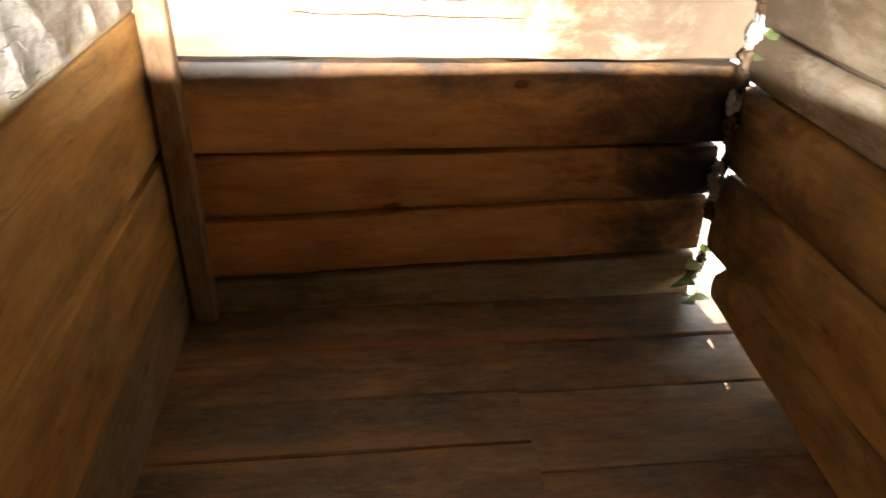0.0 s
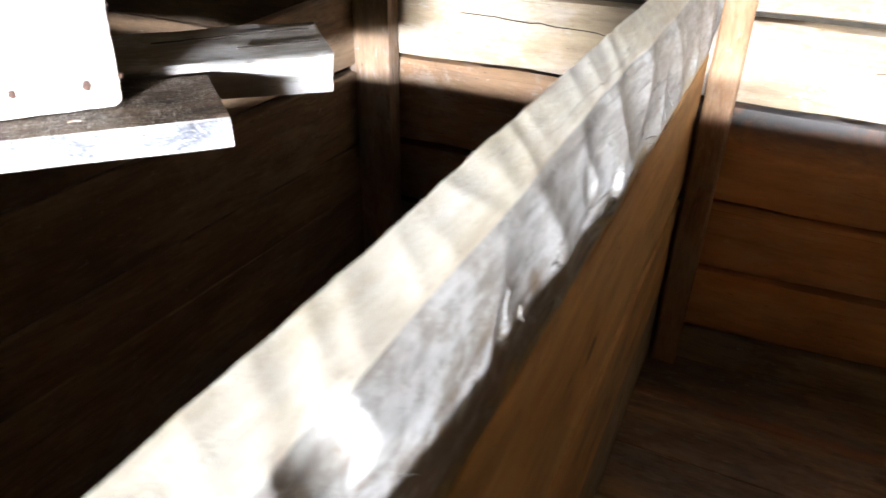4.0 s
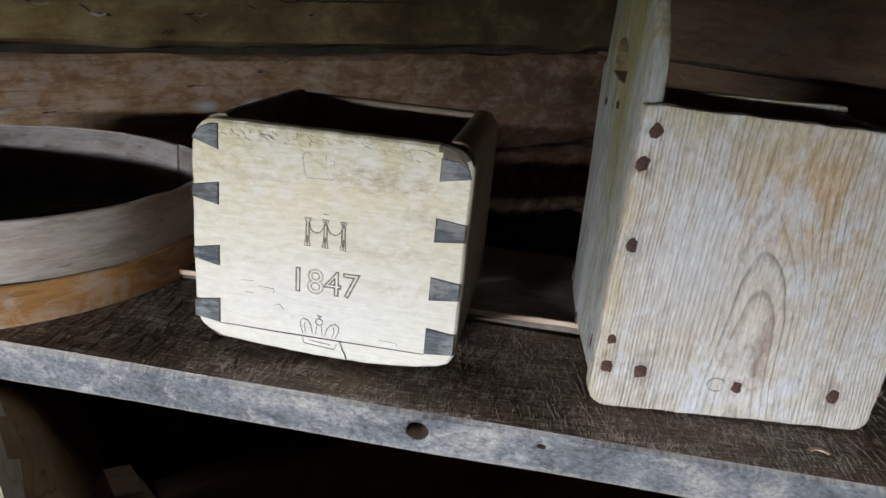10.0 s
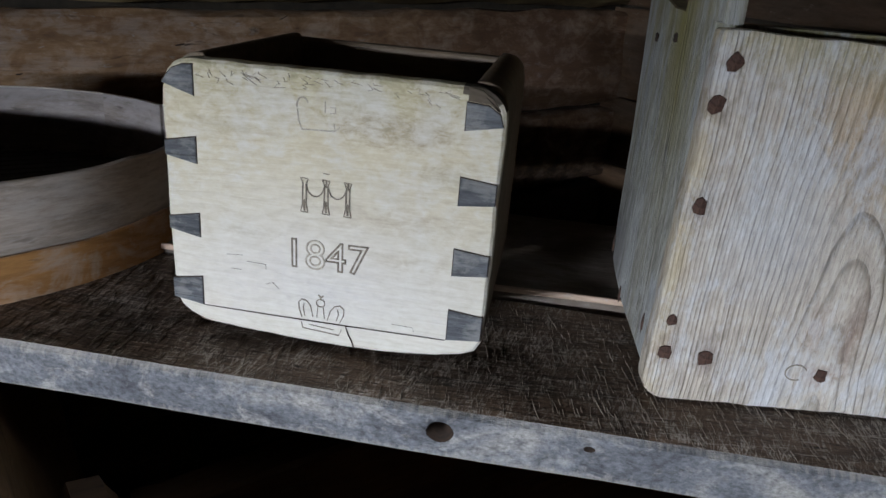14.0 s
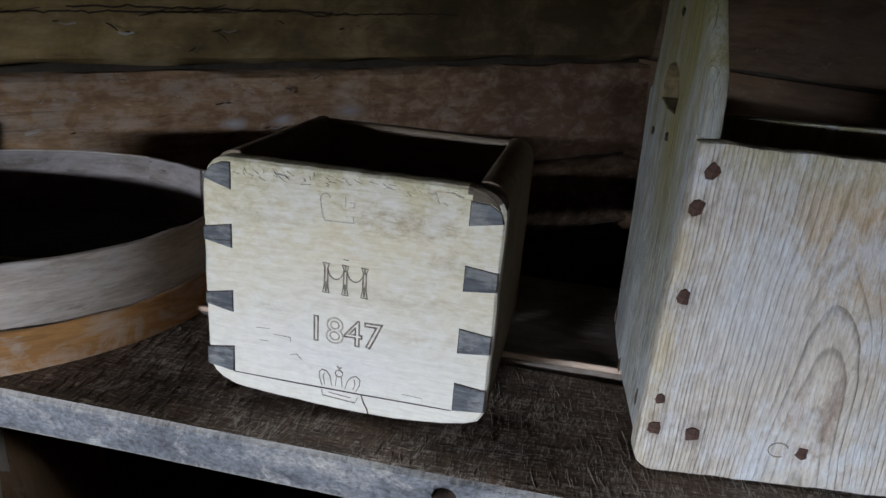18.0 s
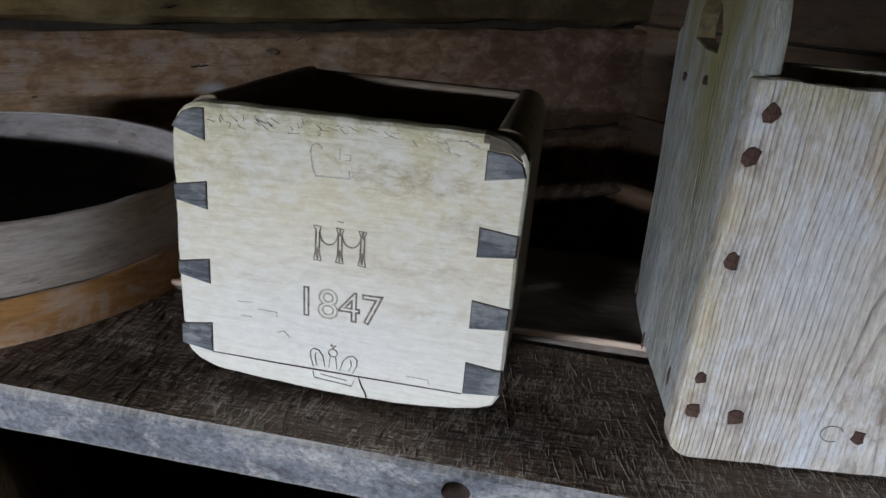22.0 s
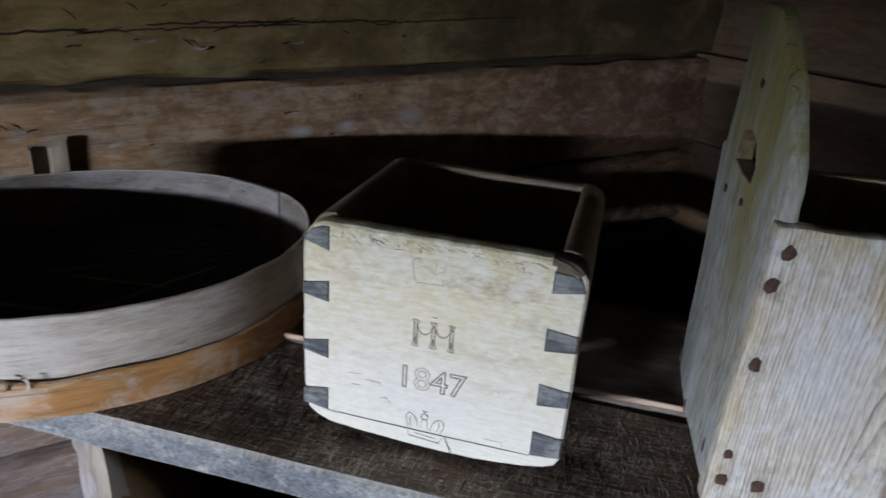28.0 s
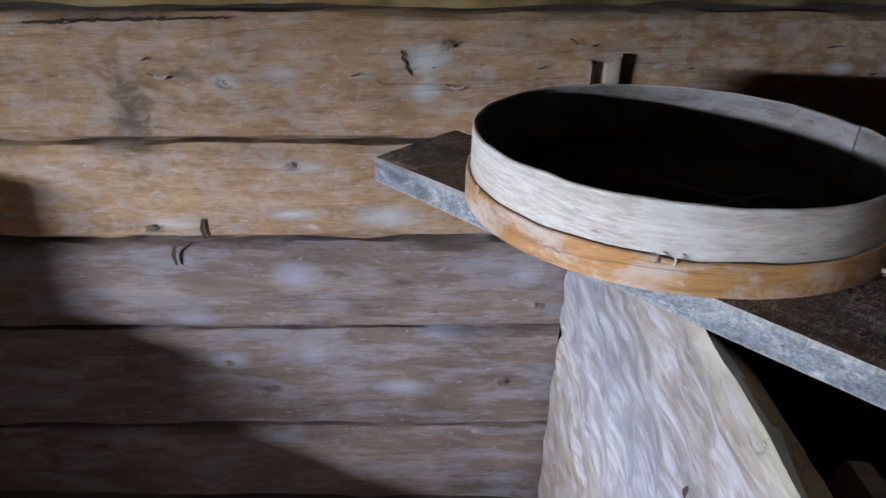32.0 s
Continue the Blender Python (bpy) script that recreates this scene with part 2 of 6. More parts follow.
def flat_sawn(name, pale, mid, late, dust, centre, rise, period, knot, marks=(), dust_amount=0.5, bump=0.4, contrast=0.9, grain_axis='Z', rough=0.7, streaks=0.35):
    """A plain-sawn softwood board: year rings cut in long tongues, swirling round a knot. centre: across and depth of the heart."""
    m = bpy.data.materials.new(name)
    m.use_nodes = True
    nt = m.node_tree
    bsdf = nt.nodes["Principled BSDF"]
    co = nt.nodes.new("ShaderNodeTexCoord").outputs["Object"]
    up = grain_axis == 'Z'

    def vec(op, a, b):
        n = nd(nt, "ShaderNodeVectorMath")
        n.operation = op
        for s, v in zip(n.inputs, (a, b)):
            if isinstance(v, tuple):
                s.default_value = v
            elif v is not None:
                nt.links.new(v, s)
        return n

    def num(op, a, b=0.0, c=0.0):
        n = nd(nt, "ShaderNodeMath")
        n.operation = op
        for s, v in zip(n.inputs, (a, b, c)):
            if isinstance(v, (int, float)):
                s.default_value = v
            else:
                nt.links.new(v, s)
        return n.outputs[0]

    turb = nd(nt, "ShaderNodeTexNoise", Scale=1.0, Detail=3.0, Roughness=0.42)
    nt.links.new(scaled(nt, co, (10.0, 10.0, 7.0) if up else (7.0, 10.0, 10.0)), turb.inputs["Vector"])
    bent = vec('ADD', co, vec('MULTIPLY', vec('SUBTRACT', turb.outputs["Color"], (0.5, 0.5, 0.5)).outputs[0], (0.015, 0.0, 0.015)).outputs[0]).outputs[0]
    ring = vec('ADD', scaled(nt, bent, (1.0, 0.0, -rise) if up else (-rise, 0.0, 1.0)), (-centre[0], 0.0, centre[1]) if up else (centre[1], 0.0, -centre[0]))
    radius = vec('LENGTH', ring.outputs[0], None).outputs["Value"]
    off = vec('LENGTH', vec('MULTIPLY', vec('SUBTRACT', bent, (knot[0], 0.0, knot[1])).outputs[0], (1.0, 0.0, 0.6)).outputs[0], None).outputs["Value"]
    swirl = ramp(nt, num('MULTIPLY', off, 1.0 / knot[2]), [(0.0, grey(1.0)), (0.35, grey(0.72)), (0.7, grey(0.2)), (1.0, grey(0.0))])
    phase = num('MULTIPLY_ADD', num('MULTIPLY_ADD', swirl, knot[3], radius), 1.0 / period, 0.0)
    frac = num('FRACT', phase)
    lines = ramp(nt, frac, [(0.0, grey(0.1)), (0.06, grey(0.0)), (0.56, grey(0.04)), (0.76, grey(0.40)), (0.88, grey(1.0)), (0.95, grey(0.85)), (1.0, grey(0.1))])
    own = nd(nt, "ShaderNodeTexWhiteNoise")
    own.noise_dimensions = '1D'
    nt.links.new(num('FLOOR', phase), own.inputs["W"])
    lines = mixc(nt, 1.0, lines, ramp(nt, own.outputs["Value"], [(0.0, grey(0.35)), (1.0, grey(1.0))]), 'MULTIPLY')
    fine = noise_tex(nt, scaled(nt, co, (420.0, 300.0, 26.0) if up else (26.0, 300.0, 420.0)), 1.0, 5.0, 0.7, 0.2)
    speck = noise_tex(nt, scaled(nt, co, (150.0, 150.0, 70.0) if up else (70.0, 150.0, 150.0)), 1.0, 7.0, 0.72, 0.4)
    broad = noise_tex(nt, scaled(nt, co, (14.0, 14.0, 9.0) if up else (9.0, 14.0, 14.0)), 1.0, 8.0, 0.65, 0.5)
    veil = noise_tex(nt, scaled(nt, co, (19.0, 19.0, 13.0)), 1.0, 9.0, 0.7, 0.4)
    col = mixc(nt, ramp(nt, broad, [(0.36, grey(0.0)), (0.62, grey(1.0))]), mid, pale)
    weak = ramp(nt, veil, [(0.36, grey(contrast)), (0.66, grey(contrast * 0.6))])
    col = mixc(nt, mixc(nt, 1.0, lines, weak, 'MULTIPLY'), col, late)
    for mx, mz, rx, rz, tone, much in marks:
        far = vec('LENGTH', vec('MULTIPLY', vec('SUBTRACT', co, (mx, 0.0, mz)).outputs[0], (1 / rx, 0.0, 1 / rz)).outputs[0], None).outputs["Value"]
        edge = mixc(nt, 0.45, far, ramp(nt, mixc(nt, 0.5, veil, speck), [(0.32, grey(0.0)), (0.68, grey(1.5))]))
        col = mixc(nt, ramp(nt, edge, [(0.30, grey(much)), (0.92, grey(0.0))]), col, tone)
    col = mixc(nt, ramp(nt, mixc(nt, 0.3, veil, speck), [(0.48, grey(0.0)), (0.58, grey(dust_amount)), (0.70, grey(min(1.0, dust_amount * 1.5)))]), col, dust)
    col = mixc(nt, streaks, col, ramp(nt, fine, [(0.3, grey(0.2)), (0.5, grey(0.5)), (0.7, grey(0.78))]), 'OVERLAY')
    col = mixc(nt, 0.30, col, ramp(nt, speck, [(0.3, grey(0.15)), (0.5, grey(0.5)), (0.7, grey(0.8))]), 'OVERLAY')
    nt.links.new(col, bsdf.inputs["Base Color"])
    nt.links.new(ramp(nt, veil, [(0.3, grey(rough - 0.12)), (0.7, grey(rough + 0.12))]), bsdf.inputs["Roughness"])
    bsdf.inputs["Specular IOR Level"].default_value = 0.3
    bp = nd(nt, "ShaderNodeBump", Strength=bump, Distance=0.003)
    nt.links.new(mixc(nt, 0.5, mixc(nt, 0.55, lines, fine), speck), bp.inputs["Height"])
    nt.links.new(bp.outputs[0], bsdf.inputs["Normal"])
    return m


def torn_plank(name, deep, brown, pale, fibre):
    """A dark plank torn by the saw: short wavy ridges along X, broken by fine pale cuts across."""
    m = bpy.data.materials.new(name)
    m.use_nodes = True
    nt = m.node_tree
    bsdf = nt.nodes["Principled BSDF"]
    co = nt.nodes.new("ShaderNodeTexCoord").outputs["Object"]
    broad = noise_tex(nt, scaled(nt, co, (7.0, 22.0, 22.0)), 1.0, 6.0, 0.65, 0.4)
    ridge = noise_tex(nt, scaled(nt, co, (75.0, 430.0, 430.0)), 1.0, 4.0, 0.6, 0.9)
    speck = noise_tex(nt, scaled(nt, co, (420.0, 420.0, 420.0)), 1.0, 3.0, 0.6)
    col = ramp(nt, broad, [(0.34, deep), (0.56, brown), (0.74, tuple(1.35 * c for c in brown))])
    col = mixc(nt, ramp(nt, ridge, [(0.30, grey(0.92)), (0.46, grey(0.0))]), col, tuple(0.45 * c for c in deep))
    col = mixc(nt, ramp(nt, ridge, [(0.56, grey(0.0)), (0.72, grey(0.55))]), col, pale)
    height = mixc(nt, 0.25, ridge, speck)
    for lean, many, long, cut, much in ((0.15, 230.0, 16.0, 0.555, 0.85), (0.40, 300.0, 30.0, 0.57, 0.75), (-0.20, 170.0, 22.0, 0.57, 0.7), (1.50, 210.0, 14.0, 0.58, 0.7)):
        slant = nd(nt, "ShaderNodeMapping")
        slant.inputs["Rotation"].default_value = (0.0, 0.0, lean)
        slant.inputs["Location"].default_value = (lean * 9, lean * 5, 0)
        nt.links.new(co, slant.inputs["Vector"])
        sw = noise_tex(nt, scaled(nt, slant.outputs[0], (many, long, long)), 1.0, 2.0, 0.5, 0.15)
        line = ramp(nt, sw, [(cut - 0.022, grey(0.0)), (cut - 0.008, grey(much)), (cut + 0.008, grey(much)), (cut + 0.022, grey(0.0))])
        often = ramp(nt, mixc(nt, 0.5, noise_tex(nt, scaled(nt, co, (16.0, 30.0, 30.0)), 1.0, 4.0, 0.6), ridge), [(0.44, grey(0.0)), (0.56, grey(1.0))])
        col = mixc(nt, mixc(nt, 1.0, line, often, 'MULTIPLY'), col, fibre)
        height = mixc(nt, 0.3, height, sw)
    nt.links.new(col, bsdf.inputs["Base Color"])
    bsdf.inputs["Roughness"].default_value = 0.62
    bsdf.inputs["Specular IOR Level"].default_value = 0.4
    bp = nd(nt, "ShaderNodeBump", Strength=1.0, Distance=0.004)
    nt.links.new(height, bp.inputs["Height"])
    nt.links.new(bp.outputs[0], bsdf.inputs["Normal"])
    return m


def plain(name, a, b, scale=20.0, rough=0.8, metal=0.0, bump=0.2):
    m = bpy.data.materials.new(name)
    m.use_nodes = True
    nt = m.node_tree
    bsdf = nt.nodes["Principled BSDF"]
    tc = nt.nodes.new("ShaderNodeTexCoord")
    n = noise_tex(nt, tc.outputs["Object"], scale, 6.0, 0.6, 0.4)
    nt.links.new(ramp(nt, n, [(0.35, a), (0.65, b)]), bsdf.inputs["Base Color"])
    bsdf.inputs["Roughness"].default_value, bsdf.inputs["Metallic"].default_value = rough, metal
    bp = nd(nt, "ShaderNodeBump", Strength=bump, Distance=0.004)
    nt.links.new(n, bp.inputs["Height"])
    nt.links.new(bp.outputs[0], bsdf.inputs["Normal"])
    return m


# broad dark mark at the right: fading light put into the colour
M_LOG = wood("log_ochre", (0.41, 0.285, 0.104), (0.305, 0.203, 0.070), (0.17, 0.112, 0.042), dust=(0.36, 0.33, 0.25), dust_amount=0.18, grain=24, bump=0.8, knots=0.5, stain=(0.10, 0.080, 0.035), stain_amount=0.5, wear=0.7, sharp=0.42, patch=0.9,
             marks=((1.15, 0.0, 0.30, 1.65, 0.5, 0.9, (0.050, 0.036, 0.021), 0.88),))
# both broad dark marks beyond x = 1 are shade painted into the logs
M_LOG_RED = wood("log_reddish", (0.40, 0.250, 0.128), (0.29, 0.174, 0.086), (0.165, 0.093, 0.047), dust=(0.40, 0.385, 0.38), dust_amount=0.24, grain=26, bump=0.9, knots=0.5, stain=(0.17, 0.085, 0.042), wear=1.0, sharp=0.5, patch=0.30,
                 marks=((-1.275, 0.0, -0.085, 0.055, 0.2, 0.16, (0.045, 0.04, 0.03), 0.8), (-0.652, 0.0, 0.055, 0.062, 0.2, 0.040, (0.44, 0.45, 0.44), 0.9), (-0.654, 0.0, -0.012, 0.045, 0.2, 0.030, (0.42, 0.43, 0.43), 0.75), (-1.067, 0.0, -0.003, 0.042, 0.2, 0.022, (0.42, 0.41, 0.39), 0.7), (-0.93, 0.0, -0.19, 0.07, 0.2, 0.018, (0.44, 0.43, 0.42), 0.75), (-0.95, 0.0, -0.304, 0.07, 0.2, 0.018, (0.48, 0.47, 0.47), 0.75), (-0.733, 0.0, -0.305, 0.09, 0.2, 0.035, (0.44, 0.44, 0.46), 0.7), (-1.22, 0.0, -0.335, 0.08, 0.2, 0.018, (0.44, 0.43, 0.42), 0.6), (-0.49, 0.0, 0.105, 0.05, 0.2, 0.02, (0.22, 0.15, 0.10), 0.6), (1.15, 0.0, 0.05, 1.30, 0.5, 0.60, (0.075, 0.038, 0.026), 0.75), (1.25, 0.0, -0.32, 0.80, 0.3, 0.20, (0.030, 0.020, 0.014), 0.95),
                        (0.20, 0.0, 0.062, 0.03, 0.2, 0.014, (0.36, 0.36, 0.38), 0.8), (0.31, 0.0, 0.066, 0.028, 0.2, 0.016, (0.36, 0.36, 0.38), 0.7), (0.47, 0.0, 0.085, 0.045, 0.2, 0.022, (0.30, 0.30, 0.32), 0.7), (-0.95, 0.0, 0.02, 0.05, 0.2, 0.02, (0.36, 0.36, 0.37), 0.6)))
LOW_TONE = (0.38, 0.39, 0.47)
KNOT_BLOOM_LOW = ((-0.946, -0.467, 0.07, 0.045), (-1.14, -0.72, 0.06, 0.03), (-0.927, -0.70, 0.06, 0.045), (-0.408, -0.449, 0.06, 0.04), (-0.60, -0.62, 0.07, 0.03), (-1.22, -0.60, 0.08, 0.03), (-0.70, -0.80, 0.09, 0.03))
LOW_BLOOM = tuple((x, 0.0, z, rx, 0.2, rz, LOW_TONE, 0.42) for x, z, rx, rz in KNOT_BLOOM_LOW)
# lower logs: a darker copy, with dim light near the floor in its colour
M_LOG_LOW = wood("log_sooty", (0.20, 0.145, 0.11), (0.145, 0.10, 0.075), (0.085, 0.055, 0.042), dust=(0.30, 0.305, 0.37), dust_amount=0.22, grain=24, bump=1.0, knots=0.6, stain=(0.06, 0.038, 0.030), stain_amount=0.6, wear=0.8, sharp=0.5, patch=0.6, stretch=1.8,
                 # the far right end is painted darker for shade
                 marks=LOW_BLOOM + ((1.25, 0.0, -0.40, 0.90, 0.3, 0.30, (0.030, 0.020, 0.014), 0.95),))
M_BIN = wood("bin_board", (0.68, 0.375, 0.132), (0.54, 0.272, 0.084), (0.30, 0.138, 0.044), dust=(0.40, 0.29, 0.16), dust_amount=0.22, grain=17, bump=0.3, knots=0.9, stain=(0.07, 0.040, 0.018), stain_amount=0.7, sharp=0.2, patch=1.2,
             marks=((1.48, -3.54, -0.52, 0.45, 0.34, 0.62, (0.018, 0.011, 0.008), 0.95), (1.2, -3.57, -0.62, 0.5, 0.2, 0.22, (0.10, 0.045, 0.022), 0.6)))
M_BIN_GREY = wood("bin_board_grey", (0.31, 0.205, 0.11), (0.225, 0.145, 0.075), (0.125, 0.08, 0.042), dust=(0.34, 0.28, 0.21), dust_amount=0.3, grain=20, bump=0.3, knots=0.5, stain_amount=0.5)
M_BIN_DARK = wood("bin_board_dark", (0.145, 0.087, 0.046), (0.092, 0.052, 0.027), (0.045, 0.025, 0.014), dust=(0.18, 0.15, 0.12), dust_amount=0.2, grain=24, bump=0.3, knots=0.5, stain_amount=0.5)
M_PALE = wood("pale_log", (0.42, 0.32, 0.21), (0.36, 0.265, 0.17), (0.25, 0.172, 0.105), dust=(0.48, 0.46, 0.42), dust_amount=0.3, grain=20, bump=0.3, knots=0.4, stain_amount=0.3, sharp=0.35,
              # two broad dark marks near the corner put its weaker light into the colour
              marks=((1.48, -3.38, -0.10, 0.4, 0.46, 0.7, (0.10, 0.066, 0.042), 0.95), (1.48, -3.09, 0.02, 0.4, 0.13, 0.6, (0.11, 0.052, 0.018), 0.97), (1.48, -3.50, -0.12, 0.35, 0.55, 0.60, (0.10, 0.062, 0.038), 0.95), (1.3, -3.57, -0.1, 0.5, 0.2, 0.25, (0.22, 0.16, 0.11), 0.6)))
M_BIN_SIDE = wood("bin_board_brown", (0.235, 0.142, 0.075), (0.155, 0.09, 0.047), (0.075, 0.043, 0.024), dust=(0.26, 0.20, 0.14), dust_amount=0.25, grain=22, bump=0.4, knots=0.6, stain_amount=0.6)
M_POST_BIN = wood("post_reddish", (0.48, 0.275, 0.145), (0.36, 0.195, 0.098), (0.20, 0.105, 0.052), dust=(0.38, 0.30, 0.22), dust_amount=0.25, grain=30, bump=0.3, knots=0.6, stain_amount=0.4)
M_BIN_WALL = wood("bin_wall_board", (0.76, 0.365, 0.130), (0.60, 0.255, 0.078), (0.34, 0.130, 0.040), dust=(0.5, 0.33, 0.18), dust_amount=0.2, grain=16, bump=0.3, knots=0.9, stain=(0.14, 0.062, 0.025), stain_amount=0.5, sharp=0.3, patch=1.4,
                  # long grey strip under the pale logs: dusty top, darkened for half-shade
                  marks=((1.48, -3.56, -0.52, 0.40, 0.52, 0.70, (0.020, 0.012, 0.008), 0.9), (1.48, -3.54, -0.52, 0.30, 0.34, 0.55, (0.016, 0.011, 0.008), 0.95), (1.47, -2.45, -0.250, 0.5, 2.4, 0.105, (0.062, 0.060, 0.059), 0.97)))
M_FLOOR = wood("floor_board", (0.30, 0.165, 0.082), (0.20, 0.105, 0.050), (0.09, 0.047, 0.025), dust=(0.24, 0.21, 0.18), dust_amount=0.22, grain=22, bump=0.4, stain=(0.030, 0.022, 0.016), stain_amount=0.95, rough=0.52, gloss=0.5, patch=0.5, wear=1.3,
               marks=((1.29, -2.7, -1.02, 0.035, 1.0, 0.05, (0.32, 0.115, 0.045), 0.6), (0.90, -2.3, -1.02, 0.05, 0.7, 0.05, (0.34, 0.19, 0.08), 0.6)))
M_HEWN = wood("hewn_grey", (0.45, 0.435, 0.41), (0.345, 0.33, 0.305), (0.17, 0.152, 0.13), dust=(0.62, 0.62, 0.61), dust_amount=0.4, grain=22, bump=1.0, cracks=0.8, knots=0.2, stain=(0.17, 0.125, 0.08), stain_amount=0.6, sharp=0.5, rough=0.48, gloss=0.5, patch=0.24,
              marks=((-0.24, -2.0, -0.125, 0.50, 0.2, 0.19, (0.115, 0.066, 0.026), 0.97), (-0.10, -2.0, -0.135, 0.55, 0.2, 0.14, (0.115, 0.066, 0.026), 0.97), (0.12, -2.0, -0.138, 0.60, 0.2, 0.10, (0.115, 0.066, 0.026), 0.97),
                     (0.65, -2.0, -0.140, 1.5, 0.2, 0.036, (0.48, 0.33, 0.09), 0.95)))
# paler copy for the beam's top, with the light on it in the colour
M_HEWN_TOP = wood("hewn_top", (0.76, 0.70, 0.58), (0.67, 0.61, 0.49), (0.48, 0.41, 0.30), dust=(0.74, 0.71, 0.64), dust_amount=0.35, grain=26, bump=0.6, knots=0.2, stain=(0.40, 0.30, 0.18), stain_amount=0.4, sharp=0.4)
M_FRONT = wood("hewn_front", (0.36, 0.295, 0.235), (0.25, 0.195, 0.15), (0.12, 0.088, 0.062), dust=(0.52, 0.53, 0.60), dust_amount=0.24, grain=42, bump=1.0, knots=0.4, stain=(0.11, 0.075, 0.05), stain_amount=0.7, sharp=0.6, patch=0.30, stretch=1.6, rough=0.42, gloss=0.7)
M_PLANK = wood("hewn_plank_face", (0.36, 0.30, 0.25), (0.25, 0.20, 0.16), (0.11, 0.082, 0.06), dust=(0.52, 0.52, 0.56), dust_amount=0.36, grain=42, bump=1.0, knots=0.4, stain=(0.12, 0.085, 0.06), stain_amount=0.5, sharp=0.6, patch=0.30, stretch=2.6, rough=0.42, gloss=0.7, local=True,
               marks=((0.35, -0.40, 0.05, 1.6, 0.25, 0.06, (0.22, 0.25, 0.34), 0.35), (0.8, -0.088, 0.030, 6.0, 0.030, 0.022, (0.50, 0.435, 0.32), 0.8)))
M_SHELF = torn_plank("shelf_top", (0.032, 0.022, 0.015), (0.118, 0.074, 0.046), (0.22, 0.17, 0.125), (0.42, 0.37, 0.32))
M_EDGE = mottled("shelf_edge", (0.18, 0.188, 0.202), (0.38, 0.362, 0.335), (0.065, 0.066, 0.076), bump=1.0, arris=(-0.0215, 0.0215))
M_REAR = wood("rear_board", (0.42, 0.38, 0.33), (0.30, 0.26, 0.22), (0.17, 0.14, 0.115), dust=(0.44, 0.44, 0.44), dust_amount=0.4, grain=34, bump=0.6, knots=0.2, local=True,
              marks=((0.55, 0.0, 0.02, 0.80, 1.0, 1.0, (0.085, 0.060, 0.042), 0.9),))
M_BOX1 = flat_sawn("box_cream", (0.71, 0.665, 0.54), (0.65, 0.595, 0.46), (0.47, 0.405, 0.28), (0.68, 0.66, 0.60), (0.10, 0.06), 0.05, 0.0042, (0.05, 0.10, 0.05, 0.004), contrast=0.42, dust_amount=0.5, bump=0.35, grain_axis='X', rough=0.6, streaks=0.22,
                   marks=((0.10, 0.185, 0.32, 0.105, (0.66, 0.575, 0.37), 0.6), (0.10, 0.232, 0.30, 0.042, (0.50, 0.45, 0.25), 0.75), (0.155, 0.196, 0.055, 0.016, (0.30, 0.22, 0.12), 0.55), (0.10, 0.236, 0.20, 0.010, (0.20, 0.16, 0.09), 0.65), (0.205, 0.165, 0.03, 0.012, (0.42, 0.38, 0.28), 0.5),
                          (0.10, 0.05, 0.03, 0.018, (0.46, 0.42, 0.35), 0.5), (0.10, 0.055, 0.22, 0.10, (0.69, 0.675, 0.66), 0.7), (0.165, 0.125, 0.07, 0.012, (0.53, 0.46, 0.33), 0.55), (0.03, 0.185, 0.05, 0.010, (0.50, 0.45, 0.30), 0.5), (0.175, 0.092, 0.05, 0.007, (0.52, 0.46, 0.34), 0.5), (0.04, 0.10, 0.025, 0.006, (0.48, 0.43, 0.33), 0.5)))
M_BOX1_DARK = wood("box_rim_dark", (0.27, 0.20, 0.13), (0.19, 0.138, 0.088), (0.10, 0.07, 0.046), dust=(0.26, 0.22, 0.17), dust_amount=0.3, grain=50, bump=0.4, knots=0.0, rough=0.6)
M_TAIL = wood("dovetail_grey", (0.22, 0.232, 0.24), (0.125, 0.135, 0.148), (0.045, 0.047, 0.052), dust=(0.36, 0.355, 0.33), dust_amount=0.4, grain=90, bump=0.6, knots=0.0, cracks=0.5, sharp=0.7, patch=0.12)
